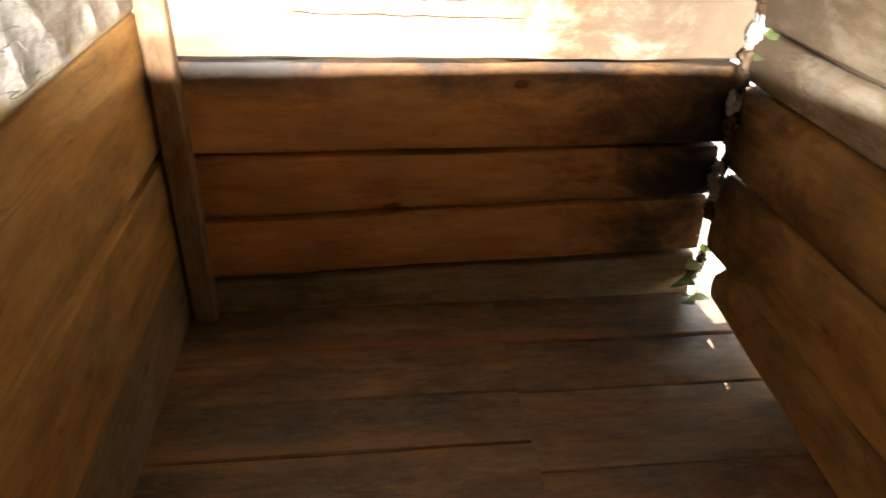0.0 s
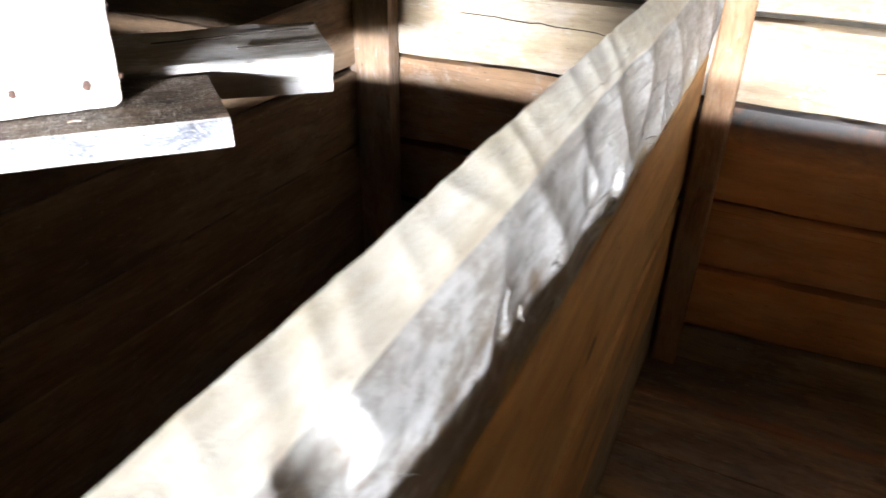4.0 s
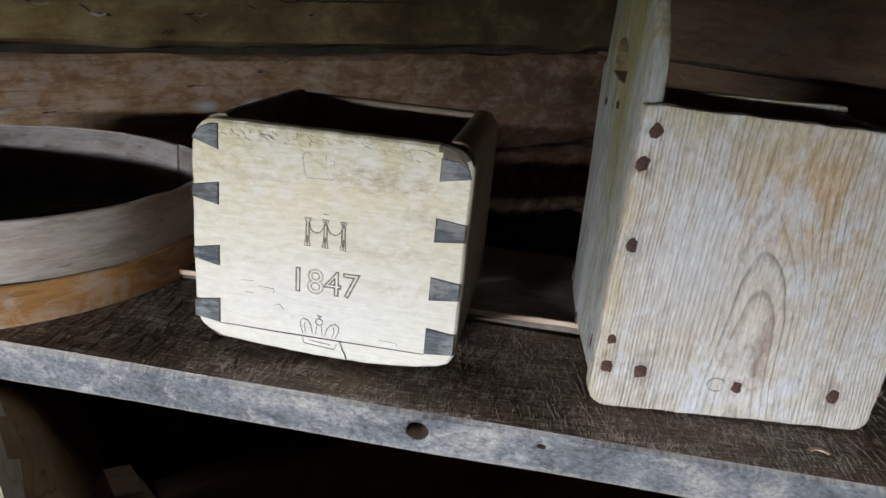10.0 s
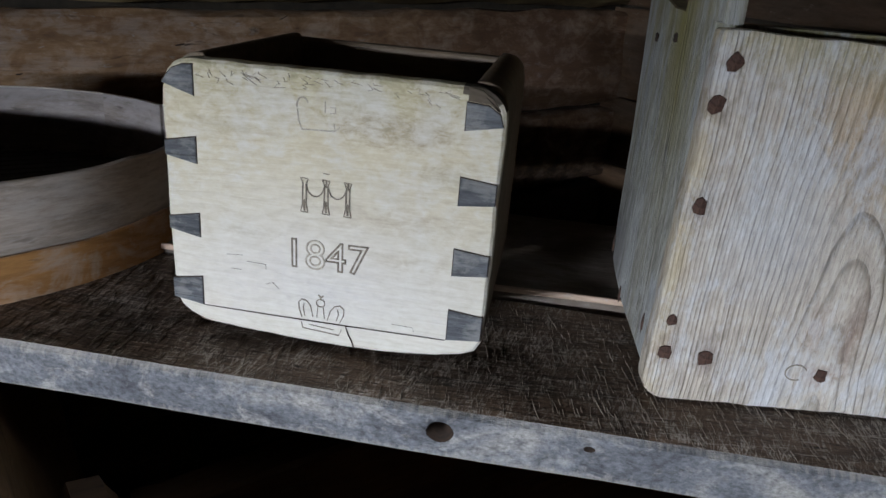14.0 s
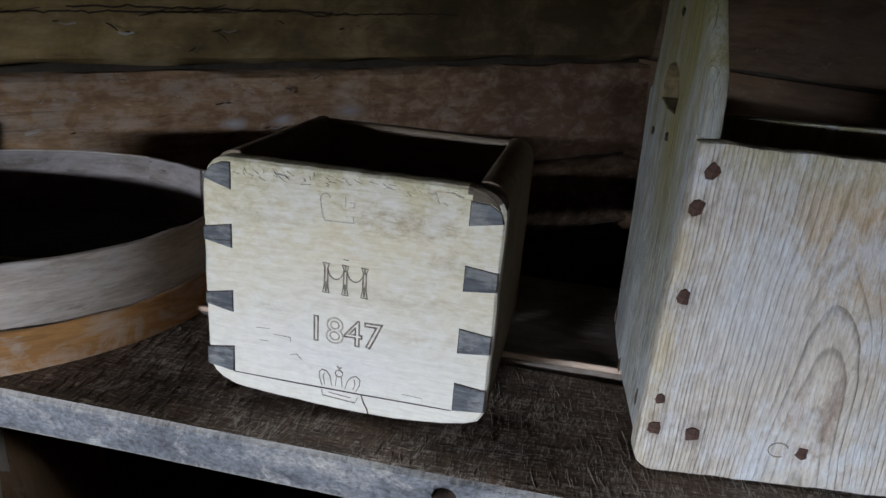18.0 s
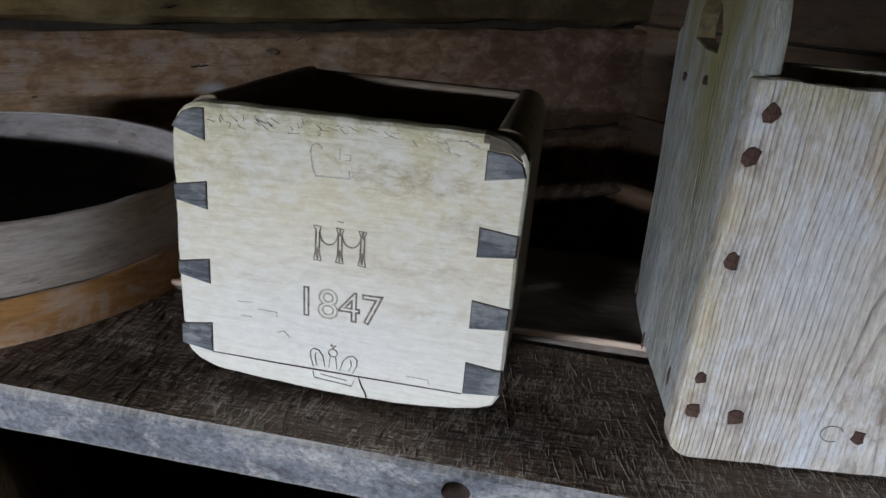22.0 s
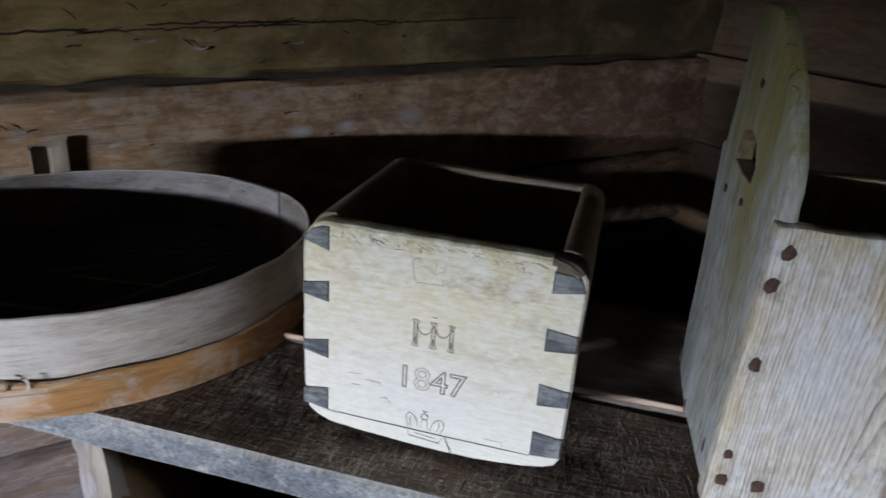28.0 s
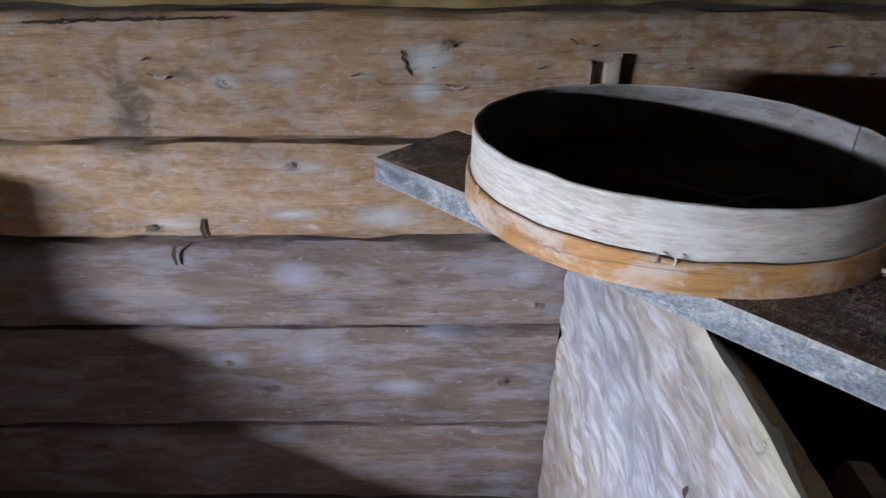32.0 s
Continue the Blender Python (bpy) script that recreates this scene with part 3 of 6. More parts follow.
M_BOX2 = flat_sawn("box_weathered", (0.60, 0.55, 0.47), (0.51, 0.45, 0.37), (0.105, 0.070, 0.042), (0.60, 0.635, 0.675), (0.125, 0.066), -0.042, 0.0029, (0.150, 0.215, 0.065, 0.006), bump=1.0, dust_amount=0.50, contrast=0.86, streaks=0.55,
                   marks=((0.150, 0.235, 0.085, 0.065, (0.50, 0.32, 0.14), 0.75), (0.20, 0.165, 0.05, 0.09, (0.54, 0.43, 0.28), 0.5), (0.06, 0.285, 0.20, 0.03, (0.45, 0.40, 0.22), 0.6), (0.138, 0.072, 0.011, 0.05, (0.24, 0.155, 0.115), 0.75), (0.110, 0.072, 0.010, 0.028, (0.30, 0.20, 0.15), 0.6),
                          (0.06, 0.15, 0.05, 0.06, (0.60, 0.62, 0.645), 0.55), (0.252, 0.12, 0.014, 0.10, (0.50, 0.42, 0.27), 0.45), (-0.008, 0.14, 0.010, 0.20, (0.56, 0.46, 0.27), 0.6), (0.23, 0.24, 0.05, 0.05, (0.58, 0.585, 0.60), 0.5),
                          (0.000, 0.269, 0.016, 0.014, (0.16, 0.11, 0.09), 0.6), (-0.005, 0.239, 0.013, 0.014, (0.16, 0.11, 0.09), 0.6), (-0.001, 0.165, 0.014, 0.017, (0.17, 0.12, 0.10), 0.6), (-0.002, 0.044, 0.014, 0.016, (0.20, 0.12, 0.10), 0.6), (0.030, 0.044, 0.014, 0.022, (0.15, 0.11, 0.11), 0.65), (0.215, 0.040, 0.014, 0.024, (0.20, 0.13, 0.12), 0.6), (0.123, 0.033, 0.016, 0.013, (0.30, 0.14, 0.08), 0.6)))
M_BOX2_SIDE = wood("box_side", (0.42, 0.41, 0.36), (0.32, 0.315, 0.275), (0.18, 0.17, 0.14), dust=(0.46, 0.48, 0.50), dust_amount=0.40, grain=75, bump=0.9, knots=0.15, stain=(0.22, 0.18, 0.08), stain_amount=0.5, axis='Z', local=True, sharp=0.8, cracks=0.7, wear=1.3, patch=0.5, stretch=2.0,
                   marks=((0.10, 0.0, 0.45, 0.40, 1.0, 0.26, (0.235, 0.20, 0.05), 0.9), (0.16, 0.0, 0.05, 0.07, 1.0, 0.08, (0.17, 0.165, 0.18), 0.6)))
M_HOOP = wood("sieve_hoop", (0.62, 0.55, 0.475), (0.51, 0.44, 0.372), (0.33, 0.27, 0.215), dust=(0.60, 0.575, 0.55), dust_amount=0.5, grain=60, bump=0.3, knots=0.0, stain=(0.25, 0.21, 0.17), stain_amount=0.45, rough=0.6, uv=True, sharp=0.55)
# darker than the outside: the shade within the hoop is in this colour
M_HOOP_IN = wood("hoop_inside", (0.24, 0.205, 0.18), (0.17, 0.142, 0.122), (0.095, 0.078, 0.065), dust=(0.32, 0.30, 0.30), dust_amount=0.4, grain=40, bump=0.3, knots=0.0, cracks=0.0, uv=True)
M_BAND = wood("sieve_band", (0.62, 0.34, 0.135), (0.47, 0.24, 0.085), (0.25, 0.11, 0.04), dust=(0.50, 0.435, 0.37), dust_amount=0.6, grain=20, bump=0.6, knots=0.4, stain=(0.13, 0.06, 0.025), stain_amount=0.8, rough=0.5, uv=True, patch=0.45)
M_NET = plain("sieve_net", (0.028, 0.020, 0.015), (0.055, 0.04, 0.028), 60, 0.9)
M_STRAW = plain("old_cane", (0.15, 0.10, 0.05), (0.22, 0.15, 0.08), 40, 0.8)
M_NAIL = plain("rusty_iron", (0.055, 0.032, 0.025), (0.13, 0.07, 0.05), 220, 0.75, 0.4, 0.5)
M_CARVE = plain("carved_line", (0.11, 0.09, 0.068), (0.33, 0.285, 0.22), 260, 0.9)
M_CARVE_FAINT = plain("carved_line_worn", (0.34, 0.30, 0.235), (0.58, 0.53, 0.43), 260, 0.9)
M_HOLE = plain("worm_dark", (0.020, 0.013, 0.009), (0.045, 0.026, 0.016), 90, 0.95)
M_CHIP = wood("split_wood", (0.62, 0.47, 0.36), (0.52, 0.37, 0.27), (0.38, 0.25, 0.17), dust_amount=0.1, grain=80, knots=0.0, cracks=0.0)
M_LEAF = plain("leaf_green", (0.16, 0.22, 0.08), (0.30, 0.36, 0.16), 30, 0.5)
M_GROUND = plain("pale_gravel", (0.34, 0.36, 0.34), (0.5, 0.52, 0.5), 6.0, 0.95)
M_BACKING = plain("chinking_moss", (0.02, 0.016, 0.011), (0.045, 0.034, 0.022), 30, 0.95)
# near-black for boards out of view, to keep bounced light low
M_CEIL = wood("sooty_board", (0.07, 0.05, 0.032), (0.05, 0.034, 0.022), (0.025, 0.017, 0.012), dust=(0.08, 0.07, 0.06), dust_amount=0.15, grain=24)
# walls of the grip hole, darkened so that the recess looks shaded
M_GRIP = plain("grip_worn", (0.07, 0.05, 0.025), (0.16, 0.115, 0.05), 120, 0.8)
M_FIBRE = plain("torn_fibre", (0.10, 0.075, 0.055), (0.32, 0.27, 0.22), 45, 0.8)
M_KNOT = plain("knot_wood", (0.13, 0.085, 0.055), (0.26, 0.20, 0.15), 130, 0.7)
M_POST = wood("post_brown", (0.29, 0.19, 0.117), (0.21, 0.132, 0.078), (0.115, 0.068, 0.04), dust=(0.26, 0.265, 0.275), dust_amount=0.3, grain=24, bump=0.4, knots=0.4, axis='Z', local=True,
              marks=((0.02, 0.0, 0.05, 0.05, 1.0, 0.06, (0.40, 0.34, 0.26), 0.8),))
# bin wall colour with the middle bin's shade in it
M_BIN_SHADED = wood("bin_wall_mid", (0.26, 0.155, 0.08), (0.18, 0.10, 0.05), (0.09, 0.05, 0.026), dust=(0.3, 0.27, 0.24), dust_amount=0.3, grain=18, bump=0.35, knots=0.7, stain_amount=0.6, sharp=0.35)
M_FRONT_IN = wood("hewn_inside", (0.37, 0.24, 0.118), (0.28, 0.172, 0.080), (0.145, 0.085, 0.040), dust=(0.34, 0.25, 0.15), dust_amount=0.3, grain=12, bump=0.8, knots=0.9, stain=(0.13, 0.09, 0.05), stain_amount=0.7, sharp=0.35, patch=0.5)
M_WORN = wood("worn_corner", (0.16, 0.125, 0.085), (0.10, 0.078, 0.053), (0.05, 0.038, 0.026), dust=(0.2, 0.18, 0.15), dust_amount=0.25, grain=60, bump=0.4, knots=0.0)


# ---- building blocks ----
from mathutils.bvhtree import BVHTree
from mathutils.geometry import tessellate_polygon

def basis(origin, xdir, ydir):
    """A pose with local X and Y along the given directions."""
    x = Vector(xdir).normalized()
    y = Vector(ydir)
    y = (y - x * y.dot(x)).normalized()
    z = x.cross(y)
    m = Matrix((x, y, z)).transposed().to_4x4()
    m.translation = origin
    return m


def world_of(ob):
    return world_of(ob.parent) @ ob.matrix_basis if ob.parent else ob.matrix_basis.copy()


def thing(name, m, label, category, kind="", group=""):
    ob = new(name)
    ob.empty_display_size = 0.05
    ob.matrix_basis = m
    return tagged(ob, label, category, group, kind)


def place(name, mesh, parent, m, label=""):
    """One mesh object at the world pose m, as a part of parent."""
    ob = new(name, mesh)
    if parent:
        ob.parent = parent
        ob.matrix_basis = world_of(parent).inverted() @ m
    else:
        ob.matrix_basis = m
    if label:
        tagged(ob, label)
    return ob


def finish(name, verts, faces, mats, tags=None, angle=40):
    me = bpy.data.meshes.new(name)
    me.from_pydata(verts, [], faces)
    for mat in mats:
        me.materials.append(mat)
    if tags:
        me.polygons.foreach_set("material_index", tags)
    me.polygons.foreach_set("use_smooth", [True] * len(me.polygons))
    me.update()
    me.set_sharp_from_angle(angle=radians(angle))
    return me


def from_bm(name, bm, mats, angle=40):
    bmesh.ops.recalc_face_normals(bm, faces=bm.faces)
    me = bpy.data.meshes.new(name)
    bm.to_mesh(me)
    bm.free()
    for mat in mats:
        me.materials.append(mat)
    me.polygons.foreach_set("use_smooth", [True] * len(me.polygons))
    me.set_sharp_from_angle(angle=radians(angle))
    return me


def facet(x, a, seed, fx, fa):
    """Shallow hollows left by an axe: distance to the nearest of scattered points."""
    d, _ = noise.voronoi(Vector((x * fx, a * fa, seed)))
    return 1.0 - min(1.0, 1.7 * d[0] * d[0]) - 0.0


def board(name, L, w, t, mats, r=0.004, ns=24, nw=5, nt=2, amp=0.0015, freq=(2.5, 14.0), hew=0.0, hewf=(9.0, 9.0), bulge=0.0,
          edge=0.0, seed=0.0, topmat=None, frontmat=None, cut0=0.0, cut1=0.0, warp=0.0, ragged=0.0, tw=None, sag=0.0, hew_edge=1.0):
    """A sawn or hewn board: X from 0 to L, Y across the width w, Z through the thickness t. The +Z face may bulge, be hewn in
    facets, and the long edges may wander. cut0, cut1: slant of the ends. tw: (thickness at the start, at the end)."""
    ring = []
    hw, ht = w / 2, t / 2
    r = min(r, hw * 0.9, ht * 0.9)
    lerp = lambda a, b, k: a + (b - a) * k  # noqa: E731
    for i in range(nw + 1):
        ring.append((lerp(-hw + r, hw - r, i / nw), -ht, 0))
    for i in range(nt + 1):
        ring.append((hw, lerp(-ht + r, ht - r, i / nt), 1))
    for i in range(nw + 1):
        ring.append((lerp(hw - r, -hw + r, i / nw), ht, 2))
    for i in range(nt + 1):
        ring.append((-hw, lerp(ht - r, -ht + r, i / nt), 3))
    n = len(ring)
    verts, faces, tags = [], [], []
    for s in range(ns + 1):
        k = s / ns
        for y, z, side in ring:
            f = y / w
            x = lerp(cut0 * f, L + cut1 * f, k)
            if ragged and s in (0, ns):
                x += ragged * noise.noise(Vector((y * 55, z * 55, seed + s))) * (1 if s else -1)
            z2 = z * (lerp(tw[0], tw[1], k) / t if tw else 1.0)
            if tw and z2 > 0:
                z2 = z
            elif tw:
                z2 = ht - lerp(tw[0], tw[1], k) * (ht - z) / t
            y2 = y
            q = Vector((x * freq[0], y * freq[1], z * freq[1] + seed * 7.3))
            y2 += amp * noise.noise(q + Vector((9.1, 0, 0)))
            z2 += amp * noise.noise(q)
            if edge and side in (1, 3):
                y2 += edge * noise.noise(Vector((x * 2.2, side * 5.0, seed))) + edge * 0.4 * noise.noise(Vector((x * 9, side * 5.0, seed)))
            if bulge and z > 0:
                z2 += bulge * (1 - (2 * f) ** 2)
            if warp:
                z2 += warp * noise.noise(Vector((x * 1.1, 0, seed + 3)))
            if hew:
                if side == 2:
                    z2 -= hew * facet(x, y, seed, *hewf)
                elif side in (1, 3):
                    y2 -= hew * hew_edge * facet(x, z, seed + 5 * side, *hewf) * (1 if side == 1 else -1)
            if sag:
                z2 -= sag * math.sin(math.pi * k)
            verts.append((x, y2, z2))
    top_i = mats.index(topmat) if topmat else 0
    front_i = mats.index(frontmat) if frontmat else 0
    for s in range(ns):
        for i in range(n):
            j = (i + 1) % n
            faces.append((s * n + i, (s + 1) * n + i, (s + 1) * n + j, s * n + j))
            a, b = ring[i][2], ring[j][2]
            tags.append(top_i if a == 2 and b == 2 else front_i if a == 3 and b == 3 or {a, b} in ({3, 0}, {2, 3}) else 0)
    faces.append(tuple(range(n)))
    faces.append(tuple(ns * n + i for i in reversed(range(n))))
    tags += [front_i, front_i]
    return finish(name, verts, [f[::-1] for f in faces], mats, tags)


def plate(name, outline, t, mats, r=0.003, seg=2):
    """A thin plank cut to an outline in X and Z; it goes from Y = 0 to Y = t, with eased edges."""
    bm = bmesh.new()
    vs = [bm.verts.new((x, 0, z)) for x, z in outline]
    f = bm.faces.new(vs)
    ext = bmesh.ops.extrude_face_region(bm, geom=[f])
    bmesh.ops.translate(bm, vec=(0, t, 0), verts=[g for g in ext["geom"] if isinstance(g, bmesh.types.BMVert)])
    bmesh.ops.recalc_face_normals(bm, faces=bm.faces)
    edges = [e for e in bm.edges if abs(e.verts[0].co.y - e.verts[1].co.y) < 1e-6]
    bmesh.ops.bevel(bm, geom=edges, offset=r, segments=seg, affect='EDGES', profile=0.6)
    return from_bm(name, bm, mats, 30)


def rounded(x0, z0, x1, z1, radii, n=5):
    """The outline of an upright rectangle with its own radius at each corner: low left, low right, high right, high left."""
    pts = []
    for (cx, cz, a0), r in zip(((x0, z0, 180), (x1, z0, 270), (x1, z1, 0), (x0, z1, 90)), radii):
        ox, oz = cx + (r if cx == x0 else -r), cz + (r if cz == z0 else -r)
        for i in range(n + 1):
            a = radians(a0 + 90 * i / n)
            pts.append((ox + r * math.cos(a), oz + r * math.sin(a)))
    return pts


def worn_edge(pts, step, amp, seed):
    """The same outline with more points, each moved a little, as years of handling leave it."""
    res = []
    for (x0, z0), (x1, z1) in zip(pts, pts[1:] + pts[:1]):
        n = max(1, int(math.hypot(x1 - x0, z1 - z0) / step))
        for i in range(n):
            x, z = x0 + (x1 - x0) * i / n, z0 + (z1 - z0) * i / n
            q = Vector((x * 45, z * 45, seed))
            res.append((x + amp * (noise.noise(q) + 0.5 * noise.noise(q * 3.1)), z + amp * (noise.noise(q + Vector((7, 0, 3))) + 0.5 * noise.noise(q * 2.7))))
    return res


def stroke(name, lines, width, mat, lift=0.0005):
    """Scored lines on a face: narrow strips in X and Z that stand a hair in front of Y = 0."""
    bm = bmesh.new()
    for line in lines:
        pts = [Vector((x, 0, z)) for x, z in line]
        left, right = [], []
        for i, p in enumerate(pts):
            d = (pts[min(i + 1, len(pts) - 1)] - pts[max(i - 1, 0)]).normalized()
            side = Vector((-d.z, 0, d.x)) * width / 2 * (0.6 if i in (0, len(pts) - 1) else 1.0)
            left.append((p + side, bm.verts.new(p + side + Vector((0, -lift, 0))), bm.verts.new(p + side)))
            right.append((p - side, bm.verts.new(p - side + Vector((0, -lift, 0))), bm.verts.new(p - side)))
        for i in range(len(pts) - 1):
            bm.faces.new((left[i][1], left[i + 1][1], right[i + 1][1], right[i][1]))
            bm.faces.new((left[i][1], left[i][2], left[i + 1][2], left[i + 1][1]))
            bm.faces.new((right[i][1], right[i + 1][1], right[i + 1][2], right[i][2]))
    return from_bm(name, bm, [mat], 60)


def arc(cx, cz, rx, rz, a0, a1, n=9):
    return [(cx + rx * math.cos(radians(a0 + (a1 - a0) * i / n)), cz + rz * math.sin(radians(a0 + (a1 - a0) * i / n))) for i in range(n + 1)]


def carve(me, cutters):
    """Cuts the given cutter meshes out of a mesh, for real holes."""
    ob = bpy.data.objects.new("blank", me)
    scene.collection.objects.link(ob)
    tools = []
    for c in cutters:
        tool = bpy.data.objects.new("tool", c)
        scene.collection.objects.link(tool)
        mod = ob.modifiers.new("cut", 'BOOLEAN')
        mod.operation, mod.solver, mod.object, mod.material_mode = 'DIFFERENCE', 'EXACT', tool, 'TRANSFER'
        tools.append(tool)
    dg = bpy.context.evaluated_depsgraph_get()
    out = bpy.data.meshes.new_from_object(ob.evaluated_get(dg))
    out.name = me.name
    for o in (ob, *tools):
        bpy.data.objects.remove(o)
    return out


def blob(name, rx, ry, rz, mat, rough=0.15, seed=0, sub=2, centre=(0, 0, 0)):
    """A small uneven lump."""
    bm = bmesh.new()
    bmesh.ops.create_icosphere(bm, subdivisions=sub, radius=1)
    for v in bm.verts:
        k = 1 + rough * noise.noise(v.co * 2.3 + Vector((seed, 0, 0)))
        v.co = Vector((v.co.x * rx * k, v.co.y * ry * k, v.co.z * rz * k)) + Vector(centre)
    return from_bm(name, bm, [mat], 70)


X, Y, Z = Vector((1, 0, 0)), Vector((0, 1, 0)), Vector((0, 0, 1))

# ---- ground outside ----
bm = bmesh.new()
bmesh.ops.create_grid(bm, x_segments=60, y_segments=60, size=600)
for v in bm.verts:
    v.co.z = -1.95 + 0.15 * noise.noise(v.co * 0.03)
ground = place("ground", from_bm("ground", bm, [M_GROUND]), None, Matrix())
tagged(ground, "pale sunlit gravel ground around the log house", "ground", kind="structure")

# ---- walls of the house ----
rnd = random.Random(5)


def log_wall(name, label, origin, along, up, length, seams, mats, thick=0.14, bulge=0.012, hew=0.007, ends=(0.0, 0.0), step=0.06, gap=0.006, proud=None, amp=0.004, chink=0.0, starts=(), lean=0.0, r=0.018, slopes=()):
    """Hewn logs laid on one another: the seams are heights, with a rise per metre where slopes gives one; the logs' faces lie in
    the plane of origin."""
    wall = thing(name, basis(origin, along, up), label, "log wall", "structure")
    out = Vector(along).cross(Vector(up)).normalized()
    for i, (lo, hi) in enumerate(zip(seams, seams[1:])):
        a = starts[i] if i < len(starts) else 0.0
        mat = mats(i, (lo + hi) / 2) if callable(mats) else mats
        me = board("log", length + a, hi - lo - gap, thick, [mat], r=r, ns=int(length / step), nw=7, nt=1, amp=amp, freq=(2.0, 9.0), hew=hew,
                   hewf=(6.0, 8.0), bulge=bulge, edge=0.006, seed=i * 1.7 + len(name))
        if slopes:
            s0, s1 = [slopes[k] if k < len(slopes) else 0.0 for k in (i, i + 1)]
            for v in me.vertices:
                k = min(1.0, max(0.0, v.co.y / (hi - lo) + 0.5))
                v.co.y += v.co.x * (s0 + (s1 - s0) * k)
            me.update()
        p = Vector(origin) + Vector(up) * ((lo + hi) / 2) - out * (thick / 2 + bulge * 0.4 - (proud(i) if proud else 0)) - Vector(along) * a
        place("log", me, wall, basis(p, along, Vector(up) - out * lean * (mat != M_PALE)))
    # dark slab added behind the logs, to stop daylight leaking through the seams
    back = board("moss_chinking", length - chink, seams[-1] - seams[0], 0.05, [M_BACKING], ns=8, nw=6, nt=1, amp=0.004)
    place("moss_chinking", back, wall, basis(Vector(origin) + Vector(up) * (seams[0] + seams[-1]) / 2 - out * (thick * 0.62) + Vector(along) * chink, along, up))
    return wall


NORTH_SEAMS = [-1.25, -0.94, -0.62, -0.37, -0.13, 0.152, 0.44, 0.73, 1.0, 1.3]
tilt = Vector((math.cos(radians(1.6)), 0, math.sin(radians(1.6))))
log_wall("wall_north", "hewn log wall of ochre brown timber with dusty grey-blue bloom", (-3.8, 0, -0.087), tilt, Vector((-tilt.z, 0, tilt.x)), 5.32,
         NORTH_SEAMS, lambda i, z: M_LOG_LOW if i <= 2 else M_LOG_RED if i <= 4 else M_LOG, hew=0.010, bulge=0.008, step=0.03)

EAST_SEAMS = [-1.22, -0.918, -0.720, -0.520, -0.253, -0.045, 0.22, 0.50, 0.80, 1.08, 1.32]
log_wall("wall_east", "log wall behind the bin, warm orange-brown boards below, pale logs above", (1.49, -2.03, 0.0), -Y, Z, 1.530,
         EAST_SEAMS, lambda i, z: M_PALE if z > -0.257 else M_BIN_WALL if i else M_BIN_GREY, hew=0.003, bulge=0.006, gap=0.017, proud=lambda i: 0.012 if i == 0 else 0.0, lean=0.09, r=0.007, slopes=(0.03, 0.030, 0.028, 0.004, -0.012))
# boards darker than in the next bin: its shade put into their colour
log_wall("wall_east_middle", "log wall behind the middle bin, boards painted a shaded brown, pale logs above", (1.49, -1.06, 0.0), -Y, Z, 0.968,
         EAST_SEAMS, lambda i, z: M_PALE if z > -0.257 else M_BIN_SHADED, hew=0.003, bulge=0.006, gap=0.017, proud=lambda i: 0.012 if i == 0 else 0.0, lean=0.09, r=0.007)
# same logs again, all dark: the unlit corner put into their colour
log_wall("wall_east_dark", "log wall at the back of the corner bin, painted dark for shade", (1.49, 0.12, 0.0), -Y, Z, 1.178,
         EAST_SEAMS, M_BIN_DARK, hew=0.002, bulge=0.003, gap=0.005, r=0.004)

SOUTH_SEAMS = [-0.968, -0.85, -0.58, -0.322, -0.176, 0.10, 0.38, 0.68, 0.98, 1.32]
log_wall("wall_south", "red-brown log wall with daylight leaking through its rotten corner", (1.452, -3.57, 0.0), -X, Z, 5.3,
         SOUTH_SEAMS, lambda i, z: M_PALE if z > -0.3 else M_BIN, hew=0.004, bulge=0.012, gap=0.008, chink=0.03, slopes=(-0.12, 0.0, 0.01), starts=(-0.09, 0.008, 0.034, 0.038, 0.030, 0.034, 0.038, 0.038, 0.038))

LINTEL = 0.385
west = thing("wall_west", Matrix.Translation((-3.7, -1.8, -1.2)), "log wall with the open doorway that lights the room", "log wall", "structure")
for y0, y1, z0, z1 in ((0.12, -2.05, -1.22, LINTEL), (-3.15, -3.7, -1.22, LINTEL)):
    zs = [z0 + (z1 - z0) * i / 6 for i in range(7)]
    for a, b in zip(zs, zs[1:]):
        place("log", board("log", y0 - y1, b - a - 0.006, 0.14, [M_CEIL], r=0.015, ns=20, amp=0.004, bulge=0.01, seed=a), west, basis((-3.71, y0, (a + b) / 2), -Y, Z))
for a, b in ((LINTEL, 0.68), (0.68, 0.98), (0.98, 1.32)):
    place("log", board("log", 3.82, b - a - 0.006, 0.14, [M_CEIL], r=0.015, ns=30, amp=0.004, bulge=0.01, seed=a), west, basis((-3.71, 0.12, (a + b) / 2), -Y, Z))

# an added half door, unseen, shuts out light from the doorway's lower half
half = thing("half_door", Matrix.Translation((-3.71, -2.6, -1.2)), "added half door of dark planks, unseen, that cuts light from the doorway", "door", "structure")
for k in range(5):
    place("plank", board("plank", 1.42, 0.216, 0.04, [M_CEIL], r=0.004, ns=12, nw=3, nt=1, amp=0.002, seed=k + 0.3), half, basis((-3.71, -2.05 - 0.11 - 0.22 * k, -1.22), Z, Y))

# ceiling, one mesh of boards
bm = bmesh.new()
for i in range(22):
    me = board("b", 5.5, 0.235, 0.035, [M_CEIL], ns=4, nw=2, nt=1, seed=i)
    me.transform(basis((-3.9, 0.2 - 0.24 * i + 0.55, 1.27), X, Y))
    bm.from_mesh(me)
    bpy.data.meshes.remove(me)
